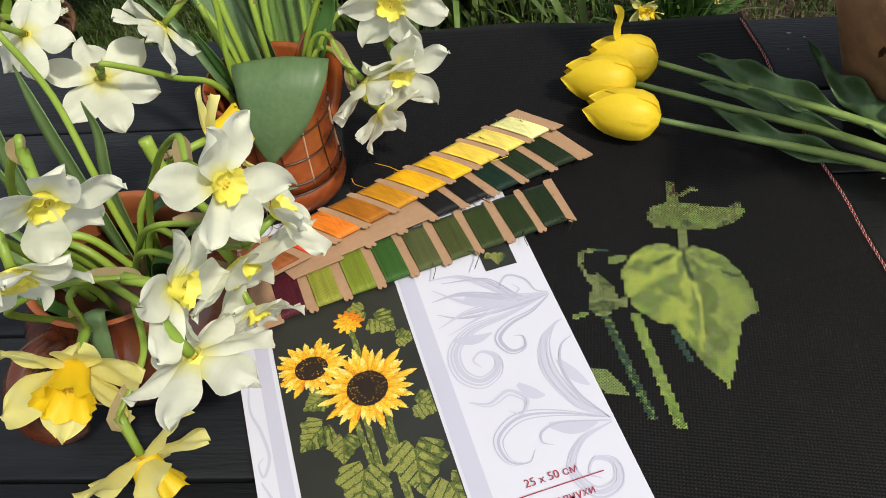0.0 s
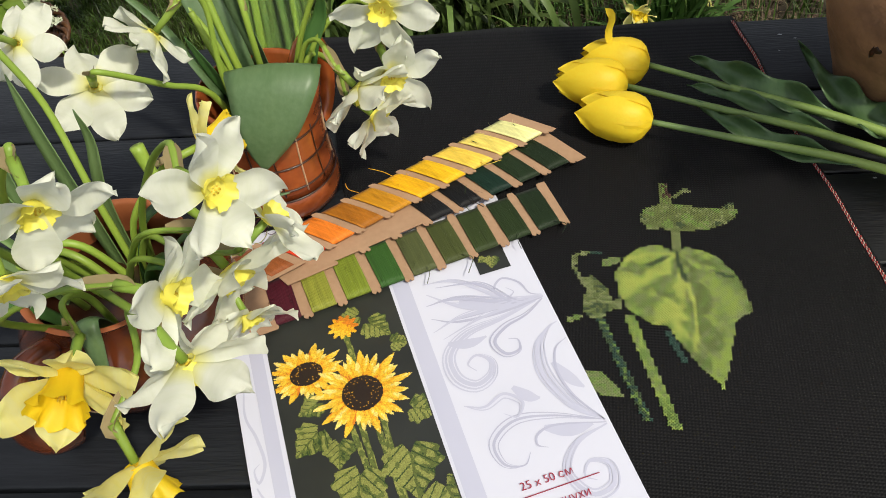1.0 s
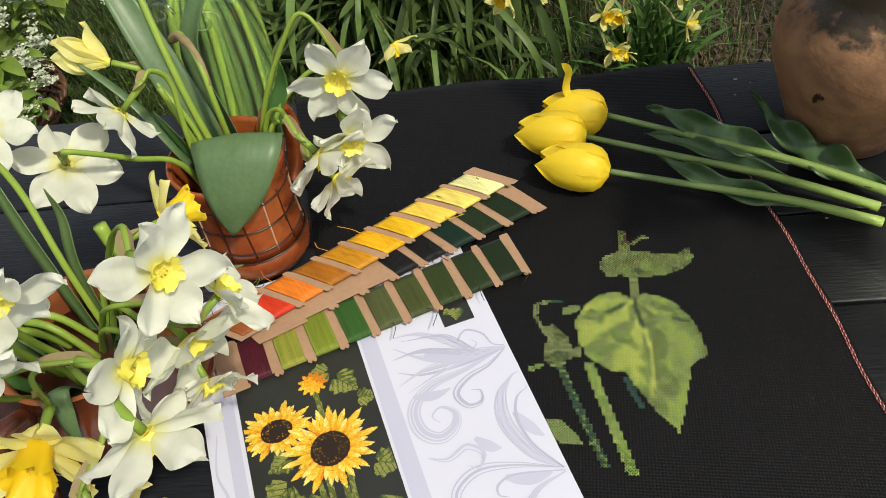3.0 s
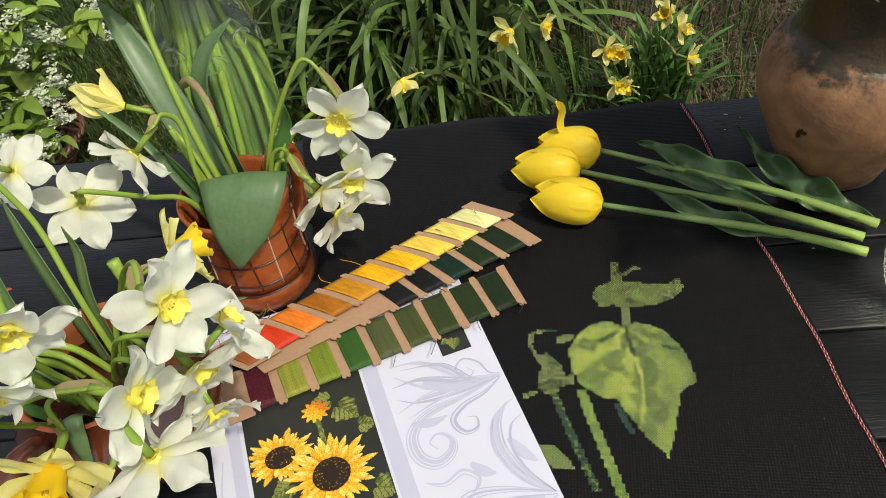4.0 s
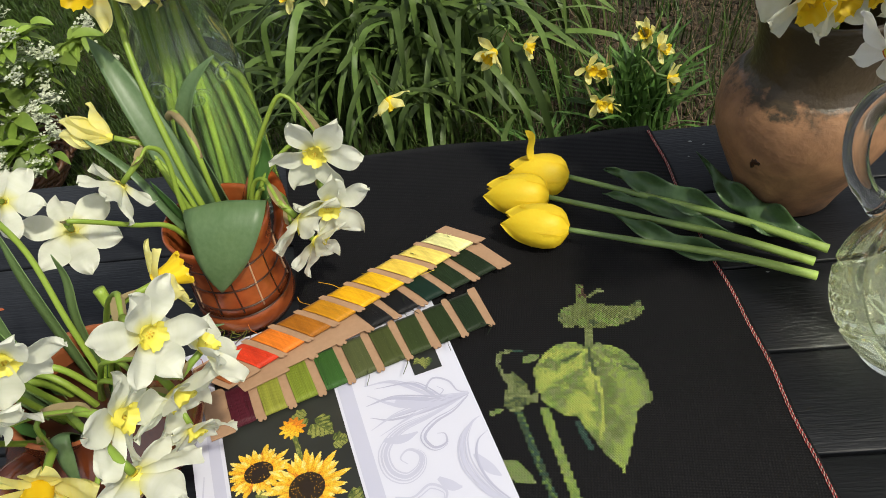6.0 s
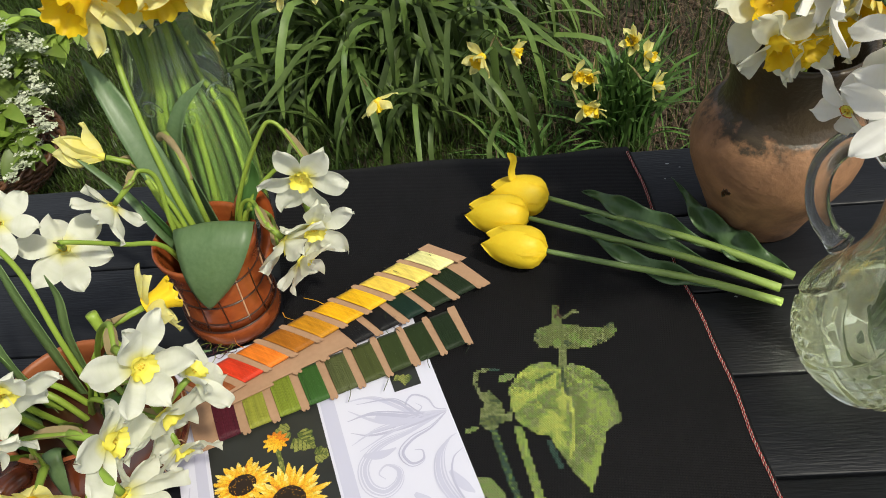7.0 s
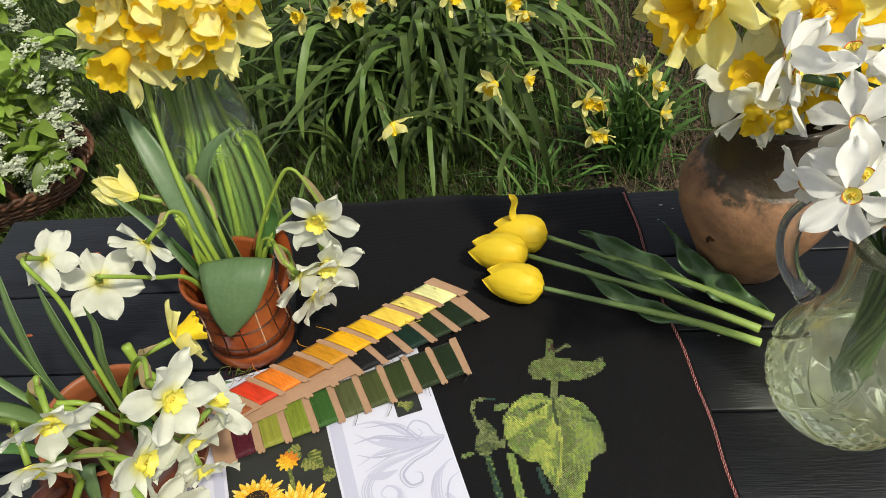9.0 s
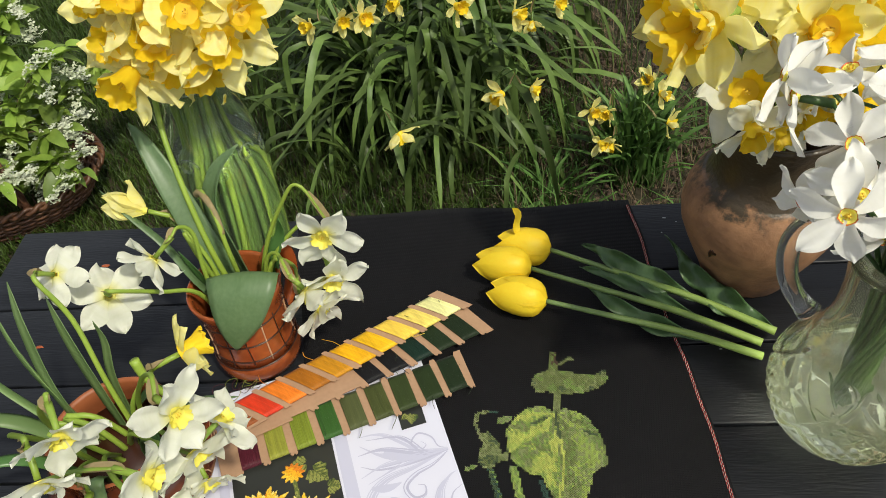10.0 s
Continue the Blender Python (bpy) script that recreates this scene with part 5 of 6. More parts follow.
for n, (s, d, turn, size, fat) in enumerate(((0.207, 0.241, 0.25, 0.016, 0.3), (0.19, 0.209, 0.75, 0.010, 0.42), (0.166, 0.156, 0.1, 0.014, 0.28), (0.222, 0.206, 1.1, 0.014, 0.3), (0.186, 0.128, 0.35, 0.016, 0.26))):
    pts = [(s + size * (2 * u - 1) * math.cos(turn), d + size * (2 * u - 1) * math.sin(turn) + 0.003 * math.sin(u * 3.1)) for u in (q / 12 for q in range(13))]
    part("printed_leaf", flat_ribbon(pts, size * fat, 0.00022 + 0.00002 * n), M_LILAC2, leaflet, smooth=False)


def words(text, s, d, size, centre=True):
    cu = bpy.data.curves.new("words", "FONT")
    cu.body, cu.size, cu.align_x = text, size, "CENTER"
    tmp = bpy.data.objects.new("words", cu)
    scene.collection.objects.link(tmp)
    bpy.context.view_layer.update()
    me = bpy.data.meshes.new_from_object(tmp.evaluated_get(bpy.context.evaluated_depsgraph_get()))
    bpy.data.objects.remove(tmp)
    me.materials.clear()
    me.materials.append(M_TEXT)
    part("words", me, None, leaflet, "crimson printed words", Matrix.Translation((s, -d, 0.0012)))


words("25 x 50 см", 0.1795, 0.2725, 0.0076)
words("Подсолнухи", 0.1795, 0.2885, 0.0076)
part("printed_rule", sheet(0.148, 0.212, 0.2768, 0.2775, 0.0011), M_TEXT, leaflet, "thin crimson rule")

# ---- thread cards ----
def strand_material(name, c):
    return material(name, c, 0.5, [x * 0.72 for x in c], 500, 0.5, stretch=(1, 0.05, 1), sheen=0.05, island=0.12, spec=0.25)


def thread_card(corner, angle, across, length, width, z, colours, pitch, first, label, tilt=0.0, winding=0.0185):
    """A notched kraft card wound with thread; corner is its far right corner, and the card runs from there to the left."""
    root = new("thread_card")
    root.empty_display_size = 0.01
    u = Vector((-math.cos(radians(angle)), -math.sin(radians(angle)), 0))
    v = Vector((math.cos(radians(across)), math.sin(radians(across)), 0))      # the cards are cut askew
    p = Vector((u.y, -u.x, 0))
    p = p if p.y < 0 else -p
    sx, sy = v.dot(u), v.dot(p)
    flip = u.cross(p).z
    root.matrix_world = Matrix(((u.x, p.x * flip, 0, corner[0]), (u.y, p.y * flip, 0, corner[1]), (0, 0, 1, z), (0, 0, 0, 1)))

    def askew(b):
        for vert in b.verts:
            vert.co = Vector((vert.co.x + vert.co.y * sx, vert.co.y * sy * flip, vert.co.z))
        bmesh.ops.recalc_face_normals(b, faces=b.faces)
        return b

    tagged(root, label, "thread card", "thread cards")
    slots = int((length - first) / pitch)
    top, bottom = [(0, 0.0)], [(0.003, width)]
    for k in range(slots):
        a = first + k * pitch - winding / 2 - 0.0008
        b = a + winding + 0.0016
        top += [(a - 0.0012, -0.0002), (a - 0.0004, 0.0012), (a, 0.004), (b, 0.004), (b + 0.0004, 0.0012), (b + 0.0012, -0.0002)]
        mid = a - (pitch - winding) / 2 + 0.0008
        bottom += [(mid - 0.0012, width + 0.0006), (mid, width - 0.0014), (mid + 0.0012, width + 0.0006), (a - 0.0006, width + 0.0002), (a + 0.0005, width - 0.0015), (a, width - 0.004), (b, width - 0.004), (b - 0.0005, width - 0.0015), (b + 0.0006, width + 0.0002)]
    top.append((length, 0))
    bottom.append((length, width))
    bm = bmesh.new()
    vs = [bm.verts.new((x, y, 0)) for x, y in top + bottom[::-1]]
    f = bm.faces.new(vs)
    r = bmesh.ops.extrude_face_region(bm, geom=[f])
    for e in r["geom"]:
        if isinstance(e, bmesh.types.BMVert):
            e.co.z += 0.0007
    bmesh.ops.recalc_face_normals(bm, faces=bm.faces)
    bmesh.ops.triangulate(bm, faces=[f for f in bm.faces if len(f.verts) > 4])
    part("card", askew(bm), M_CARD, root, smooth=False)
    for k, (name, c) in enumerate(colours):
        if not c:
            continue
        mt = MATS.get("thread_" + name) or strand_material("thread_" + name, c)
        bm = bmesh.new()
        n, m = 22, 9
        thickness = random.uniform(0.0019, 0.0027)
        cx = first + k * pitch
        shift = random.uniform(-0.0012, 0.0012)
        seed = random.uniform(0, 50)
        for side in (1, -1):
            for s in range(n):
                x0 = cx - winding / 2 + winding * (s + 0.5) / n
                x1 = x0 + shift + random.uniform(-0.0003, 0.0003)
                pts = []
                for q in range(m + 1):
                    t = q / m
                    y = 0.0035 + (width - 0.007) * t
                    bulge = math.sin(math.pi * min(1, max(0, t))) ** 0.4
                    edge = 1 - 0.35 * abs(2 * (s + 0.5) / n - 1) ** 3
                    pts.append((x0 + (x1 - x0) * t, y, 0.00035 + side * (0.0003 + thickness * bulge * edge)))
                tube(pts, winding / n * 0.95, 6, bm)
        wound = part("thread_winding", askew(bm), mt, root, name.replace("_", " ") + " thread", kind="stuff")
        fluff = bmesh.new()
        for q in range(14):
            a = Vector((cx + random.uniform(-0.45, 0.45) * winding, random.uniform(0.15, 0.85) * width, 0.0012 + thickness))
            tube([a, a + Vector((random.uniform(-0.002, 0.002), random.uniform(-0.004, 0.004), 0.0012)), a + Vector((random.uniform(-0.004, 0.004), random.uniform(-0.006, 0.006), random.uniform(0.0008, 0.0022)))], 0.00009, 3, fluff)
        part("thread_fluff", askew(fluff), mt, wound, kind="stuff")
        if random.random() < 0.75:
            y0, sg = (0.005, -1) if random.random() < 0.55 else (width - 0.005, 1)
            e = Vector((cx + random.uniform(-0.006, 0.006), y0, 0.003))
            pts = [e, e + Vector((random.uniform(-0.006, 0.004), sg * 0.008, 0.002)), e + Vector((random.uniform(-0.008, 0.006), sg * random.uniform(0.013, 0.022), random.uniform(0.0, 0.008)))]
            part("loose_end", askew(tube(smooth_path(pts, 8), 0.00035, 4)), mt, wound)
    return root


def tangle(card, mats, x0, x1, y0, count, seed):
    """Loose loops of thread hanging from a card's edge."""
    rng = random.Random(seed)
    for k in range(count):
        x, y = rng.uniform(x0, x1), y0 + rng.uniform(-0.004, 0.004)
        pts = [Vector((x, y, 0.003))]
        a = rng.uniform(0, 6.28)
        for q in range(5):
            a += rng.uniform(0.6, 1.6) * (1 if k % 2 else -1)
            pts.append(pts[-1] + Vector((math.cos(a) * 0.008, math.sin(a) * 0.006, 0)))
            pts[-1].z = rng.uniform(0.001, 0.005)
        part("loose_end", tube(smooth_path(pts, 22), 0.0003, 4), rng.choice(mats), card)


CARDS = "strip of kraft card wound with "
green_card = thread_card((-0.138, 0.131), 22.6, -66.0, 0.262, 0.049, 0.0062, [("dark_green", (0.013, 0.028, 0.008)), ("leaf_green", (0.021, 0.038, 0.009)), ("moss_green", (0.036, 0.055, 0.013)), ("olive", (0.07, 0.086, 0.022)), ("grey_olive", (0.082, 0.096, 0.032)), ("bright_green", (0.042, 0.12, 0.02)), ("lime", (0.2, 0.25, 0.025)), ("yellow_lime", (0.29, 0.3, 0.04)), ("burgundy", (0.075, 0.007, 0.016))], 0.0266, 0.0185, CARDS + "green threads, lying on paper")
thread_card((-0.1335, 0.1875), 27.6, -44.0, 0.27, 0.048, 0.0108, [("bottle_green", (0.011, 0.024, 0.007)), ("fir_green", (0.013, 0.028, 0.008)), ("deep_teal", (0.005, 0.024, 0.014)), ("black", (0.006, 0.006, 0.007)), ("soft_black", (0.007, 0.007, 0.008))], 0.0274, 0.0265, CARDS + "dark green and black thread")
thread_card((-0.1630, 0.2065), 34.3, -26.5, 0.278, 0.0462, 0.0160, [("pale_lemon", (0.85, 0.82, 0.36)), ("lemon", (0.86, 0.68, 0.15)), ("yellow", (0.86, 0.6, 0.08)), ("gold", (0.86, 0.5, 0.012)), ("deep_gold", (0.84, 0.44, 0.008)), ("ochre", (0.62, 0.28, 0.012)), ("amber_brown", (0.4, 0.14, 0.01)), ("orange", (0.82, 0.22, 0.02)), ("red", (0.7, 0.05, 0.015)), ("rust_brown", (0.28, 0.08, 0.02))], 0.0266, 0.0235, CARDS + "yellow, orange and red thread")

tangle(green_card, [MATS["thread_yellow_lime"], MATS["thread_burgundy"], MATS["thread_lime"]], 0.2, 0.25, -0.05, 12, 3)

# ---- cross-stitched leaf on the cloth ----
STITCH = [material("stitch_" + n, c, 0.6, [x * 0.8 for x in c], 900, 0.3, island=0.2, sheen=0.2) for n, c in (
    ("dark_green", (0.04, 0.08, 0.02)), ("olive", (0.16, 0.2, 0.045)), ("green", (0.2, 0.32, 0.055)), ("lime", (0.38, 0.5, 0.085)), ("yellow_lime", (0.56, 0.6, 0.12)), ("teal", (0.008, 0.06, 0.04)), ("grey_olive", (0.29, 0.33, 0.13)), ("brown", (0.09, 0.03, 0.015)))]
GRID = 0.0023
CT, ST = math.cos(radians(-6.5)), math.sin(radians(-6.5))


def inside(poly, x, y):
    hit = False
    for (x0, y0), (x1, y1) in zip(poly, poly[1:] + poly[:1]):
        if (y0 > y) != (y1 > y) and x < (x1 - x0) * (y - y0) / (y1 - y0) + x0:
            hit = not hit
    return hit


LEAF = [(-0.0445, 0.057), (-0.055, 0.063), (-0.07, 0.0625), (-0.083, 0.052), (-0.092, 0.036), (-0.091, 0.02), (-0.086, 0.004), (-0.072, -0.008), (-0.06, -0.012), (-0.052, -0.03), (-0.044, -0.045), (-0.032, -0.062), (-0.026, -0.048), (-0.018, -0.025), (-0.012, -0.008), (0.001, 0.0), (0.001, 0.016), (-0.004, 0.034), (-0.014, 0.05), (-0.026, 0.058), (-0.036, 0.06)]
BUD = [(-0.066, 0.09), (-0.06, 0.102), (-0.045, 0.106), (-0.03, 0.104), (-0.014, 0.1), (0.0, 0.098), (0.009, 0.106), (0.012, 0.094), (0.004, 0.084), (-0.012, 0.078), (-0.034, 0.076), (-0.05, 0.08), (-0.06, 0.08)]
SPRIG = [(-0.118, 0.034), (-0.108, 0.036), (-0.1, 0.026), (-0.096, 0.012), (-0.09, 0.018), (-0.09, 0.006), (-0.1, 0.004), (-0.108, -0.004), (-0.117, 0.0), (-0.119, 0.012), (-0.114, 0.022)]
LEAFLET = [(-0.122, -0.046), (-0.112, -0.047), (-0.104, -0.056), (-0.098, -0.066), (-0.108, -0.066), (-0.118, -0.062)]


def along(x, y, pts, w):
    for (x0, y0), (x1, y1) in zip(pts, pts[1:]):
        dx, dy = x1 - x0, y1 - y0
        t = max(0, min(1, ((x - x0) * dx + (y - y0) * dy) / (dx * dx + dy * dy)))
        if math.hypot(x - x0 - t * dx, y - y0 - t * dy) < w:
            return True
    return False


def stitched(x, y):
    n = noise.noise(Vector((x * 90, y * 90, 4)))
    n2 = noise.noise(Vector((x * 400, y * 400, 9)))
    if inside(LEAF, x, y):
        a, r = math.atan2(x + 0.043, -(y - 0.056)), math.hypot(x + 0.043, y - 0.056)
        if abs(a - 0.09 * math.sin(r * 40)) * r < 0.0016 and r < 0.09:
            return 0 if r < 0.03 else 4
        if along(x, y, [(-0.052, 0.05), (-0.066, 0.044)], 0.0016) or along(x, y, [(-0.006, 0.03), (-0.016, 0.034)], 0.0014):
            return 0
        band = math.sin(a * 8.5 + r * 60 + n * 2.5) + 1.0 * n2 + random.uniform(-0.8, 0.8)
        if a < 0:
            return 4 if band > 0.55 else 3 if band > -0.15 else 2 if band > -0.75 else 6 if n2 > -0.1 else 1
        return 3 if band > 0.6 else 6 if band > -0.15 else 2 if band > -0.6 else 1
    if inside(BUD, x, y):
        return 6 if n2 > 0.25 else 2 if n > 0.1 else 1 if n > -0.3 else 0
    if along(x, y, [(-0.041, 0.125), (-0.043, 0.1)], 0.004):
        return 7 if y > 0.112 and x > -0.043 and n2 > -0.2 else 1 if n2 > -0.2 else 2
    if along(x, y, [(-0.035, 0.113), (-0.026, 0.12), (-0.022, 0.119)], 0.0017) or along(x, y, [(-0.04, 0.078), (-0.042, 0.058)], 0.0028):
        return 1 if n2 > 0 else 6
    if inside(SPRIG, x, y) or along(x, y, [(-0.116, 0.03), (-0.122, 0.046), (-0.119, 0.056), (-0.11, 0.059), (-0.1, 0.058)], 0.0018):
        return 5 if y > 0.05 and x > -0.108 else 1 if n2 > 0 else 6 if n > -0.1 else 0
    if along(x, y, [(-0.122, 0.0), (-0.13, -0.003)], 0.0018) or along(x, y, [(-0.096, 0.048), (-0.09, 0.05)], 0.0038):
        return 2 if n2 > 0 else 6
    if along(x, y, [(-0.108, 0.0), (-0.1, -0.032), (-0.086, -0.082)], 0.0029):
        return 5 if n2 > 0.05 else 0 if n2 > -0.2 else 2
    if along(x, y, [(-0.086, -0.004), (-0.079, -0.04), (-0.069, -0.088)], 0.0037):
        return 3 if n2 > 0.1 else 2 if n2 > -0.25 else 6
    if along(x, y, [(-0.061, -0.018), (-0.054, -0.04)], 0.0022):
        return 5
    if inside(LEAFLET, x, y):
        return 6 if n2 > 0 else 2
    return None


def stitches(x0, x1, y0, y1):
    verts, faces, mats = [], [], []
    for i in range(-75, 30):
        for j in range(-50, 75):
            x, y = (i * CT - j * ST) * GRID, (i * ST + j * CT) * GRID
            if not (x0 <= x < x1 and y0 <= y < y1):
                continue
            c = stitched(x, y)
            if c is None:
                continue
            for k, (sx, sy) in enumerate(((1, 1), (1, -1))):
                d = Vector((sx * CT - sy * ST, sx * ST + sy * CT)) * GRID * 0.5
                p = Vector((-d.y, d.x)) * 0.235
                jx, jy = random.uniform(-1, 1) * GRID * 0.06, random.uniform(-1, 1) * GRID * 0.06
                b, zt = len(verts), 0.0020 + 0.0003 * k
                for e in (-1, 0, 1):
                    ex, ey = x + jx + d.x * e, y + jy + d.y * e
                    zz = zt if e == 0 else zt - 0.0007
                    verts += [(ex - p.x, ey - p.y, zz - 0.0004), (ex, ey, zz), (ex + p.x, ey + p.y, zz - 0.0004)]
                for q in (0, 3):
                    faces += [(b + q, b + q + 3, b + q + 4, b + q + 1), (b + q + 1, b + q + 4, b + q + 5, b + q + 2)]
                mats += [c] * 4
    me = bpy.data.meshes.new("cross_stitches")
    me.from_pydata(verts, [], faces)
    for m in STITCH:
        me.materials.append(m)
    me.polygons.foreach_set("material_index", mats)
    return me


part("cross_stitch_leaf", stitches(-0.095, 0.02, -0.07, 0.07), None, cloth, "cross-stitched green leaf", kind="stuff")
part("cross_stitch_bud", stitches(-0.095, 0.02, 0.07, 0.14), None, cloth, "cross-stitched olive bud", kind="stuff")
part("cross_stitch_sprig", stitches(-0.14, -0.095, -0.09, 0.07), None, cloth, "cross-stitched thin sprig", kind="stuff")
part("cross_stitch_stalk", stitches(-0.095, 0.02, -0.09, -0.07), None, cloth, "cross-stitched green stalk", kind="stuff")

# ---- garden ----
def ground_z(x, y):
    return GZ + 0.02 * noise.noise(Vector((x * 2, y * 2, 0))) + 0.008 * noise.noise(Vector((x * 9, y * 9, 3)))


def tufts(name, n, mat, x0, x1, y0, y1, low, high, width, label, keep=None, flat=0.5, seed=1):
    """Thousands of separate blades in one mesh."""
    rng = np.random.default_rng(seed)
    verts, faces = [], []
    while n > 0:
        x, y = rng.uniform(x0, x1), rng.uniform(y0, y1)
        n -= 1
        if keep and not keep(x, y, rng.random()):
            continue
        h, a, lean = rng.uniform(low, high), rng.uniform(0, 6.283), rng.uniform(0.15, 1.0) * flat
        z = ground_z(x, y) - 0.004
        dx, dy = math.cos(a) * h * lean, math.sin(a) * h * lean
        wx, wy = -math.sin(a) * width * rng.uniform(0.6, 1.2), math.cos(a) * width
        b = len(verts)
        verts += [(x - wx, y - wy, z), (x + wx, y + wy, z), (x + dx * 0.35 - wx * 0.8, y + dy * 0.35 - wy * 0.8, z + h * 0.6), (x + dx * 0.35 + wx * 0.8, y + dy * 0.35 + wy * 0.8, z + h * 0.6), (x + dx, y + dy, z + h * (1 - 0.35 * lean))]
        faces += [(b, b + 1, b + 3, b + 2), (b + 2, b + 3, b + 4)]
    me = bpy.data.meshes.new(name)
    me.from_pydata(verts, [], faces)
    me.materials.append(mat)
    return tagged(new(name, me), label, name.replace("_", " "), kind="stuff")


tufts("grass", 105000, M_GRASS, -2.3, 1.3, 0.75, 2.9, 0.025, 0.085, 0.0019, "short green grass in the garden", lambda x, y, r: r < (1.0 if x < 0.0 else 0.12 if noise.noise(Vector((x * 5, y * 5, 7))) > 0.0 else 0.03), 0.8, 2)
tufts("fresh_grass", 900, M_GBLADE, -0.08, 0.5, 0.95, 1.5, 0.06, 0.17, 0.0026, "fresh broad grass blades along the flower bed", lambda x, y, r: r < (1.0 if x < 0.12 else 0.12), 1.0, 21)
tufts("tall_grass", 2600, M_GRASS, -0.4, 1.4, 1.2, 3.2, 0.09, 0.24, 0.0022, "taller rough grass beyond the flower clump", lambda x, y, r: x > -0.1 or y > 2.0, 0.7, 3)
tufts("lawn", 110000, M_GRASS, -6.0, 6.0, -5.0, 7.0, 0.04, 0.12, 0.0065, "rough lawn round the table", lambda x, y, r: not (-2.3 + 0.25 * math.sin(y * 5) < x < 1.3 and 0.7 < y < 2.9 + 0.2 * math.sin(x * 4)), 0.8, 9)
tufts("dead_grass", 6500, M_STRAW, -0.1, 1.6, 0.9, 2.6, 0.04, 0.16, 0.0011, "dry brown grass stalks over bare soil", lambda x, y, r: noise.noise(Vector((x * 4, y * 4, 1))) > -0.25, 1.6, 4)

# soil crumbs near the small clump
rng = np.random.default_rng(8)
bm = bmesh.new()
for k in range(2600):
    x, y = rng.uniform(0.0, 0.95), rng.uniform(0.85, 2.1)
    r = rng.uniform(0.003, 0.011)
    res = bmesh.ops.create_icosphere(bm, subdivisions=1, radius=r)
    for v in res["verts"]:
        v.co = v.co * (1 + 0.3 * noise.noise(v.co * 200 + Vector((k, 0, 0)))) + Vector((x, y, ground_z(x, y) + r * 0.3))
M_CRUMB = material("soil_crumb", (0.11, 0.072, 0.046), 0.95, (0.05, 0.034, 0.024), 60, 0.5, island=0.4)
solid("soil_crumbs", bm, M_CRUMB, "loose crumbs of brown garden soil", "soil", kind="stuff")


def leaf_clump(name, cx, cy, spread, count, reach, height, width, label, mat, upright=0.0, seed=5):
    root = thing(name, label, "plant", (cx, cy, ground_z(cx, cy)))
    rng = random.Random(seed)
    for k in range(count):
        a = rng.uniform(0, 2 * math.pi)
        b = Vector((rng.uniform(-spread, spread), rng.uniform(-spread, spread), -0.005))
        R, H = rng.uniform(*reach), rng.uniform(*height)
        d = Vector((math.cos(a), math.sin(a), 0))
        if upright:
            pts = [b, b + d * R * 0.2 + Vector((0, 0, H * 0.5)), b + d * R * 0.55 + Vector((0, 0, H * 0.85)), b + d * R + Vector((0, 0, H))]
        else:
            droop = rng.choice((rng.uniform(-0.3, 0.2), rng.uniform(0.2, 1.0)))
            side = Vector((-d.y, d.x, 0)) * rng.uniform(-0.2, 0.2)
            if k % 4 == 0:                            # snapped over: the tip hangs straight down
                fall = rng.uniform(0.45, 0.95) * H
                pts = [b, b + d * R * 0.2 + Vector((0, 0, H * 0.7)), b + d * R * 0.5 + Vector((0, 0, H * 0.98)) + side * 0.4, b + d * R * 0.72 + Vector((0, 0, H)) + side * 0.7, b + d * R * 0.78 + Vector((0, 0, H * 0.9)) + side * 0.75, b + d * R * 0.8 + Vector((0, 0, H - fall * 0.6)) + side * 0.8, b + d * R * 0.82 + Vector((0, 0, H - fall)) + side * 0.9]
            elif droop > 0.2:
                pts = [b, b + d * R * 0.25 + Vector((0, 0, H * 0.75)), b + d * R * 0.55 + Vector((0, 0, H)) + side * 0.4, b + d * R * 0.8 + Vector((0, 0, H * 0.86)) + side * 0.7, b + d * R * 0.93 + Vector((0, 0, H * (0.75 - 0.4 * droop))) + side * 0.9, b + d * R * 0.97 + Vector((0, 0, H * (0.6 - 0.75 * droop))) + side]
            else:
                pts = [b, b + d * R * 0.22 + Vector((0, 0, H * 0.72)), b + d * R * 0.55 + Vector((0, 0, H)) + side * 0.4, b + d * R * 0.86 + Vector((0, 0, H * (0.8 - 0.4 * droop))) + side * 0.8, b + d * R * 1.02 + Vector((0, 0, H * (0.62 - 0.85 * droop))) + side]
        bm = blade(pts, rng.uniform(*width), 0.22, up=(rng.uniform(-0.5, 0.5), rng.uniform(-0.5, 0.5), 1), steps=12, across=2, tip=0.75)
        part("leaf", bm, mat, root)
    return root


leaf_clump("daffodil_clump", -0.31, 1.64, 0.2, 330, (0.14, 0.5), (0.22, 0.43), (0.013, 0.022), "dense clump of arching dark green daffodil leaves in grass", M_CLUMP)
leaf_clump("low_daffodil_clump", -0.33, 1.5, 0.27, 120, (0.1, 0.34), (0.12, 0.3), (0.010, 0.017), "low drooping outer leaves of the daffodil clump", M_CLUMP, 0.0, 31)
leaf_clump("small_daffodil_clump", 0.258, 1.23, 0.06, 200, (0.03, 0.17), (0.13, 0.28), (0.006, 0.0105), "small upright clump of narrow green daffodil leaves", M_GBLADE, 1.0, 6)
leaf_clump("leaf_tuft", 0.02, 1.13, 0.02, 9, (0.08, 0.2), (0.08, 0.16), (0.007, 0.011), "few loose green leaves at the clump's foot", M_GBLADE, 1.0, 11)

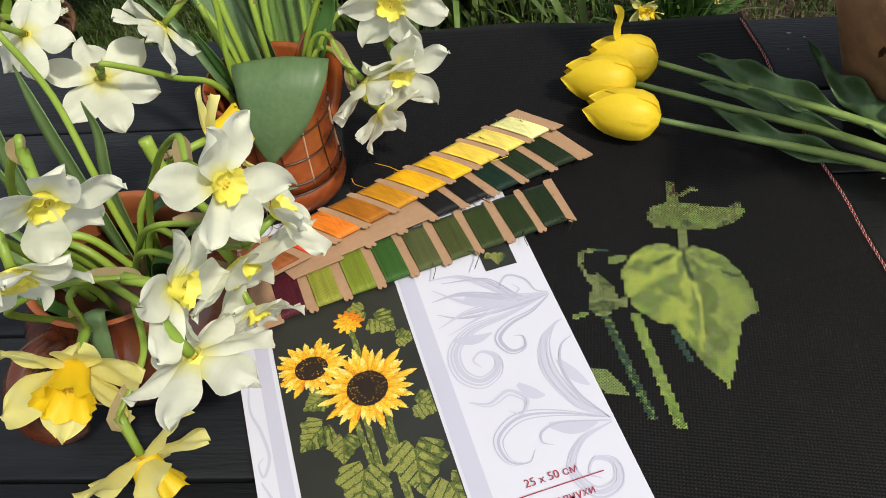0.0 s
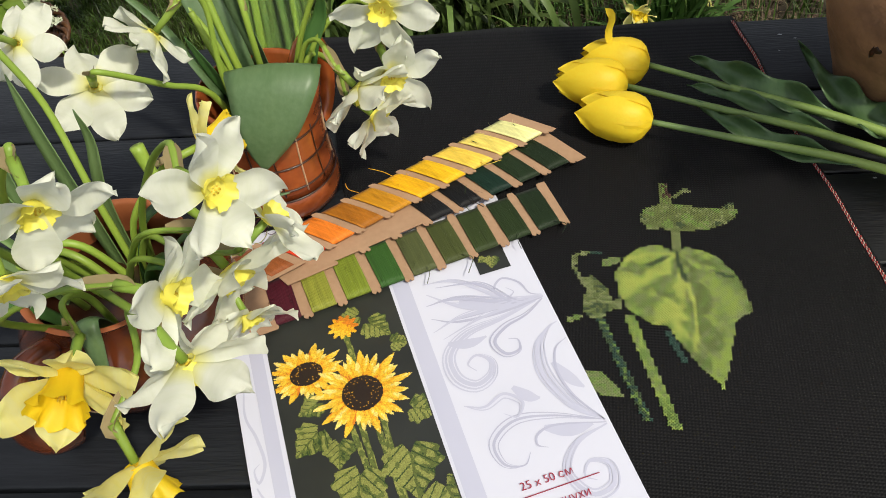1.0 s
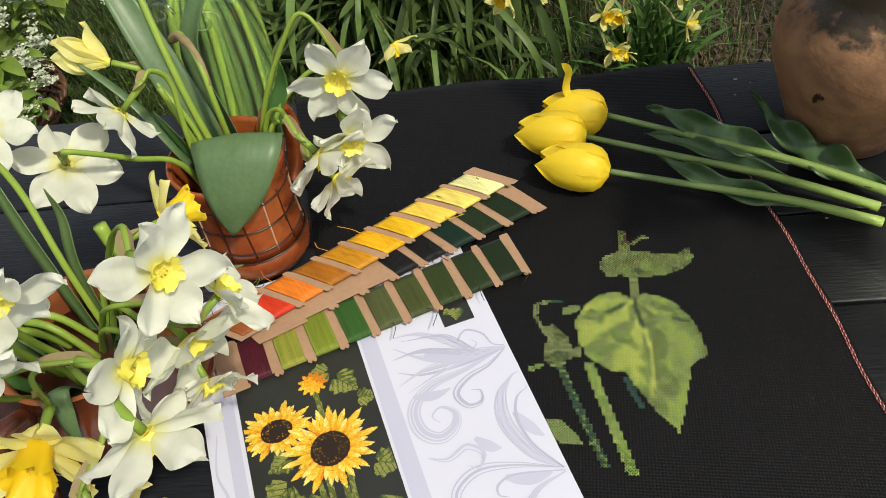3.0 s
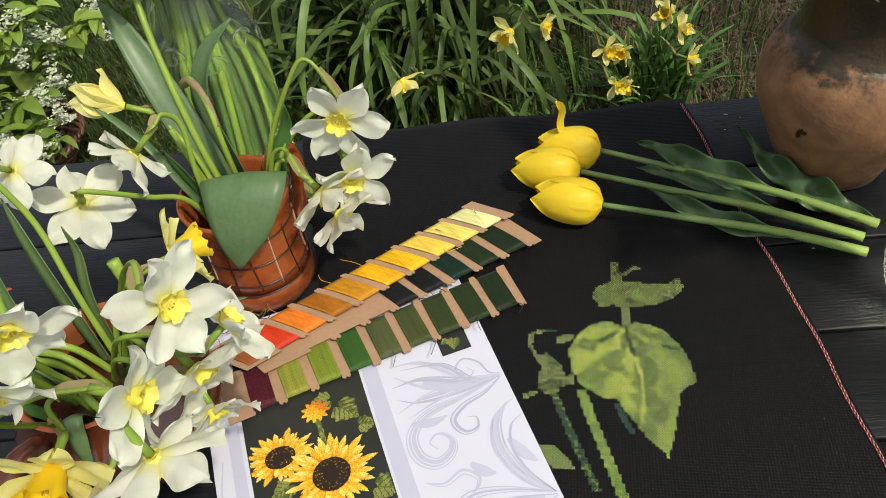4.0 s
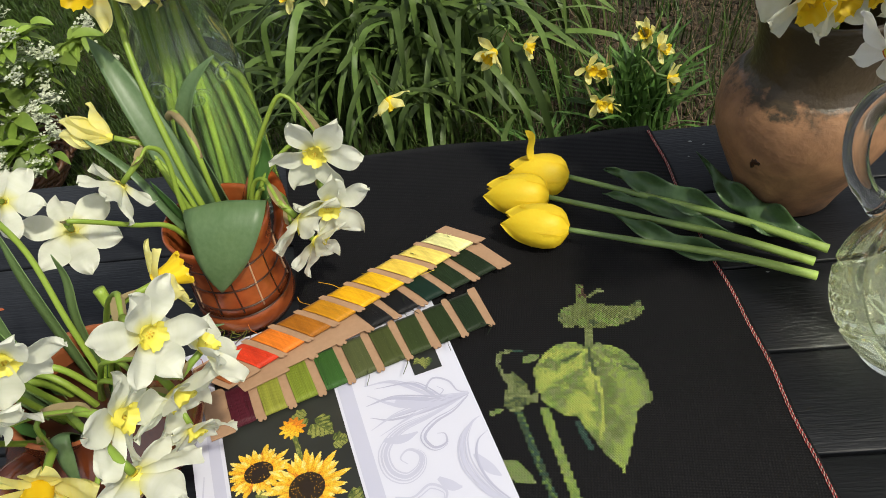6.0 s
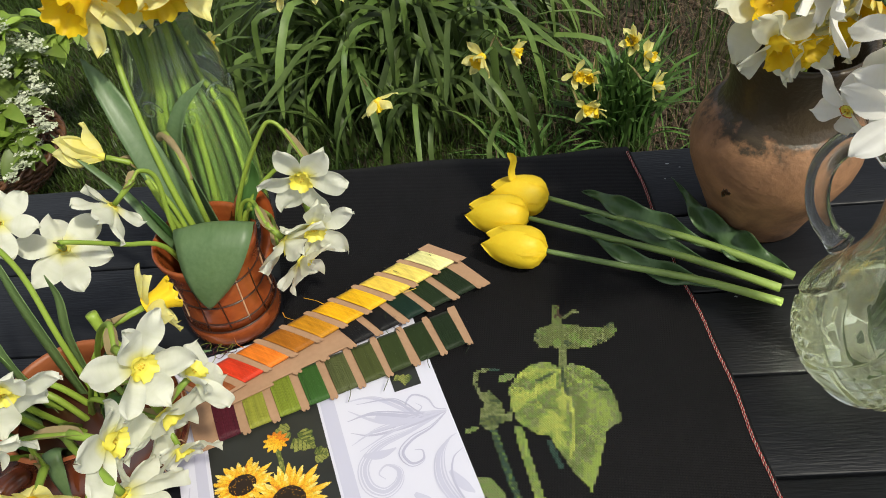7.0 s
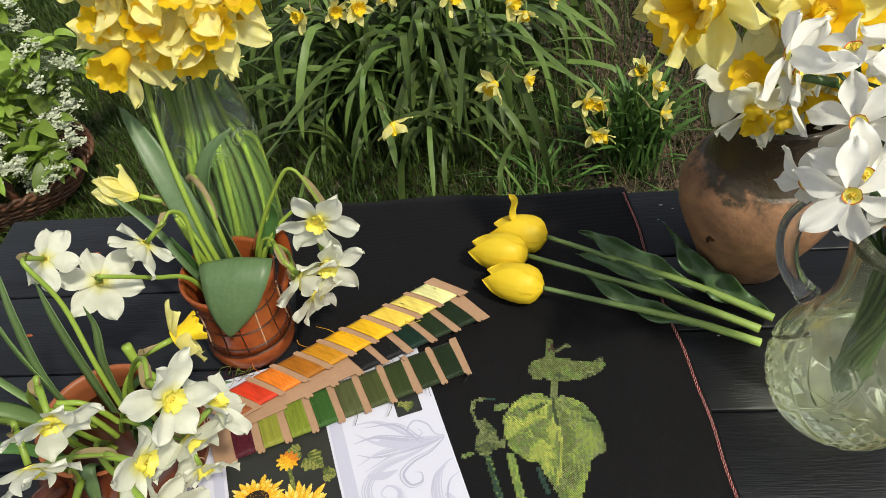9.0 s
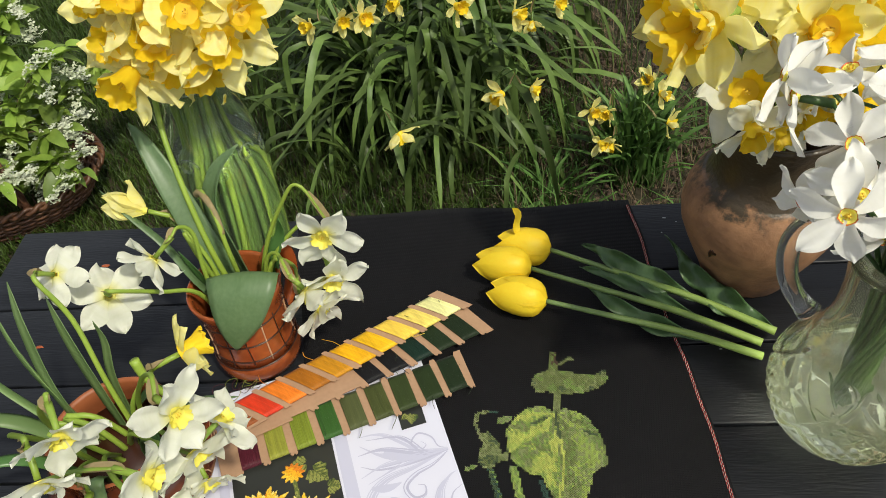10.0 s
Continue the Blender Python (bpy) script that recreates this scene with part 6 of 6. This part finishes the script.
GARDEN_FLOWERS = (
    ((-0.565, 1.40, -0.307), (0.1, -0.8, 0.3), (-0.45, 1.6), 1.0), ((-0.488, 1.42, -0.308), (-0.2, -0.8, 0.2), (-0.42, 1.62), 1.0), ((-0.432, 1.40, -0.294), (0.1, -0.85, 0.3), (-0.4, 1.6), 1.1), ((-0.35, 1.5, -0.315), (0.1, -0.8, 0.2), (-0.35, 1.65), 1.0),
    ((-0.192, 1.40, -0.282), (0.1, -0.85, 0.3), (-0.25, 1.6), 1.1), ((-0.053, 1.30, -0.256), (0.5, -0.6, 0.1), (-0.15, 1.6), 1.0), ((-0.011, 1.28, -0.271), (0.7, -0.5, -0.3), (-0.15, 1.58), 0.7), ((0.052, 1.40, -0.293), (0.3, -0.7, 0.2), (-0.1, 1.6), 0.9),
    ((-0.752, 1.30, -0.371), (0.2, -0.8, 0.1), (-0.6, 1.5), 0.9), ((-0.087, 1.10, -0.341), (0.1, -0.85, 0.0), (-0.2, 1.5), 1.0), ((-0.022, 1.14, -0.359), (0.6, -0.6, -0.1), (-0.2, 1.52), 0.75), ((-0.328, 1.06, -0.403), (0.0, -0.45, -0.8), (-0.33, 1.4), 1.05),
    ((0.262, 1.20, -0.396), (0.1, -0.6, 0.5), (0.24, 1.25), 0.85), ((0.278, 1.17, -0.415), (0.3, -0.7, 0.1), (0.25, 1.25), 0.8), ((0.122, 1.17, -0.452), (-0.2, -0.8, 0.2), (0.2, 1.24), 0.8), ((0.160, 1.17, -0.460), (0.4, -0.7, 0.1), (0.21, 1.24), 0.75),
    ((0.296, 1.14, -0.476), (0.7, -0.5, -0.2), (0.26, 1.22), 0.85), ((0.140, 1.13, -0.519), (0.0, -0.85, 0.0), (0.2, 1.22), 0.8), ((0.174, 1.15, -0.542), (0.5, -0.6, -0.2), (0.21, 1.22), 0.65))
GG = "daffodils growing in the garden"
for k, (at, fc, base, sz) in enumerate(GARDEN_FLOWERS):
    fc = (fc[0] + (0.6 if k % 3 else -0.75), fc[1], fc[2] - 0.1)
    x, y = base
    narcissus("garden", at, fc, (x, y, ground_z(x, y)), "small yellow daffodil growing from a leafy clump", GG, sz * 1.24, stem_mat=M_DSTEM, name="daffodil", via=[(x * 0.6 + at[0] * 0.4, y * 0.6 + at[1] * 0.4, GZ * 0.45 + at[2] * 0.55), (at[0] - fc[0] * 0.045, at[1] - fc[1] * 0.03 + 0.01, at[2] + 0.035 - fc[2] * 0.02)], thick=0.0022)

# basket
BK = Vector((-1.535, 1.24, GZ + 0.004))
basket = thing("wicker_basket", "dark brown wicker basket full of blossoming branches, on the grass", "basket", BK)


def basket_r(z):
    t = z / 0.12
    return 0.235 + 0.10 * t ** 0.8, 0.165 + 0.06 * t ** 0.8


STAKES = 44
for r in range(12):
    z = 0.006 + r * 0.0095
    a, b = basket_r(z)
    for strand in range(1):
        pts = []
        n = STAKES * 4
        for k in range(n):
            t = 2 * math.pi * k / n
            w = 0.0055 * math.sin(t * STAKES / 2 + (r % 2) * math.pi)
            pts.append(((a + w) * math.cos(t), (b + w) * math.sin(t), z + 0.0015 * math.sin(t * 3 + r)))
        part("woven_strand", tube(pts, 0.0047, 6, closed=True), M_WICKER, basket)
for k in range(STAKES):
    t = 2 * math.pi * (k + 0.5) / STAKES
    pts = [((basket_r(z)[0]) * math.cos(t), basket_r(z)[1] * math.sin(t), z) for z in (0.0, 0.045, 0.09, 0.126)]
    part("stake", tube(pts, 0.0036, 6), M_WICKER, basket)
for k in range(2):
    pts = []
    for q in range(150):
        t = 2 * math.pi * q / 150
        a, b = basket_r(0.122)
        pts.append(((a + 0.007 * math.cos(t * 26 + k * 3.14)) * math.cos(t), (b + 0.007 * math.cos(t * 26 + k * 3.14)) * math.sin(t), 0.124 + 0.007 * math.sin(t * 26 + k * 3.14)))
    part("rim_strand", tube(pts, 0.0065, 7, closed=True), M_WICKER, basket)
for k in range(3):
    pts = []
    for q in range(60):
        t = q / 59
        ang = math.pi * t
        base = Vector((0.2 * math.cos(ang), -0.16 * math.cos(ang), 0.12 + 0.3 * math.sin(ang)))
        pts.append(base + Vector((math.cos(t * 40 + k * 2.1) * 0.009, 0, math.sin(t * 40 + k * 2.1) * 0.009)))
    part("handle_strand", tube(pts, 0.0075, 7), M_WICKER, basket)
bm = bmesh.new()
bmesh.ops.create_circle(bm, cap_ends=True, segments=40, radius=1)
for v in bm.verts:
    v.co = Vector((v.co.x * 0.23, v.co.y * 0.16, 0.004))
part("bottom", bm, M_WICKER, basket)


def branch(base, tip, seed):
    """A blossoming twig: stem, many pointed leaves, drooping white flower clusters."""
    rng = random.Random(seed)
    base, tip = Vector(base), Vector(tip)
    root = thing("blossom_branch", "leafy branch with clusters of tiny white blossom, in the basket", "branch", base, "branches in the basket")
    d = tip - base
    mid = d * 0.5 + Vector((0, 0, 0.08))
    path = smooth_path([Vector((0, 0, 0)), mid, d], 20)
    part("twig", tube(path, lambda u: 0.004 * (1 - 0.7 * u), 6), M_TWIG, root)
    lf, bl = bmesh.new(), bmesh.new()
    for k in range(60):
        p = path[rng.randrange(4, 21)] + Vector((rng.uniform(-1, 1), rng.uniform(-1, 1), rng.uniform(-0.8, 0.8))) * 0.02
        a = rng.uniform(0, 6.28)
        o = Vector((math.cos(a), math.sin(a), rng.uniform(-0.6, 0.5))).normalized()
        L = rng.uniform(0.05, 0.095)
        blade([p, p + o * L * 0.3 + Vector((0, 0, 0.006)), p + o * L * 0.65 + Vector((0, 0, 0.004)), p + o * L - Vector((0, 0, 0.008))], L * 0.42, 0.3, up=(rng.uniform(-0.6, 0.6), rng.uniform(-0.6, 0.6), 1), bm=lf, steps=6, across=2, tip=0.4)
    for k in range(8):
        p = path[rng.randrange(6, 21)]
        a = rng.uniform(0, 6.28)
        o = Vector((math.cos(a), math.sin(a) - 0.3, rng.uniform(-0.5, 0.4))).normalized()
        for q in range(34):
            t = rng.uniform(0.15, 1)
            c = p + o * 0.1 * t - Vector((0, 0, 0.035 * t * t)) + Vector((rng.uniform(-1, 1), rng.uniform(-1, 1), rng.uniform(-1, 1))) * 0.014
            for petal in range(4):
                an = petal * 1.571 + q
                e1 = Vector((math.cos(an), math.sin(an), rng.uniform(-0.3, 0.6))) * 0.0075
                e2 = Vector((math.cos(an + 0.9), math.sin(an + 0.9), rng.uniform(-0.3, 0.6))) * 0.0075
                f = [bl.verts.new(c), bl.verts.new(c + e1), bl.verts.new(c + (e1 + e2) * 0.72), bl.verts.new(c + e2)]
                bl.faces.new(f)
    part("leaves", lf, M_BUSH, root, kind="stuff")
    part("blossom", bl, M_BLOSSOM, root, "tiny white blossom", kind="stuff", smooth=False)


for k, (b, t) in enumerate((((-0.05, -0.05), (0.32, -0.02, 0.27)), ((0.05, 0.0), (0.33, 0.1, 0.42)), ((0.0, 0.0), (0.1, -0.12, 0.36)), ((-0.05, 0.05), (0.12, 0.12, 0.5)), ((0.05, 0.05), (0.22, 0.22, 0.55)), ((-0.1, 0), (-0.08, -0.1, 0.42)), ((-0.1, 0), (-0.25, -0.1, 0.42)), ((-0.1, 0.05), (-0.2, 0.15, 0.55)), ((0, 0.05), (0.02, 0.2, 0.6)), ((0.1, 0), (0.36, -0.12, 0.2)), ((-0.1, 0), (-0.4, 0, 0.4)), ((0.1, 0.05), (0.4, 0.2, 0.33)), ((0.0, -0.05), (0.2, -0.2, 0.24)))):
    branch(BK + Vector((*b, 0.06)), BK + Vector(t), 20 + k)

# tree trunk
bm = lathe([(0, -0.05)] + [(0.13 + 0.09 * math.exp(-z * 6), z) for z in (q * 0.06 for q in range(40))] + [(0, 2.4)], 40, 0.0)
for v in bm.verts:
    a = math.atan2(v.co.y, v.co.x)
    r = 1 + 0.07 * math.sin(a * 5 + v.co.z) + 0.10 * noise.noise(Vector((math.cos(a) * 3, math.sin(a) * 3, v.co.z * 2.5))) + 0.05 * noise.noise(Vector((math.cos(a) * 11, math.sin(a) * 11, v.co.z * 6)))
    v.co.x *= r
    v.co.y *= r
trunk = thing("tree", "old tree trunk with rough dark grey-brown bark, in grass", "tree", (1.12, 2.1, GZ))
part("trunk", bm, M_BARK, trunk)
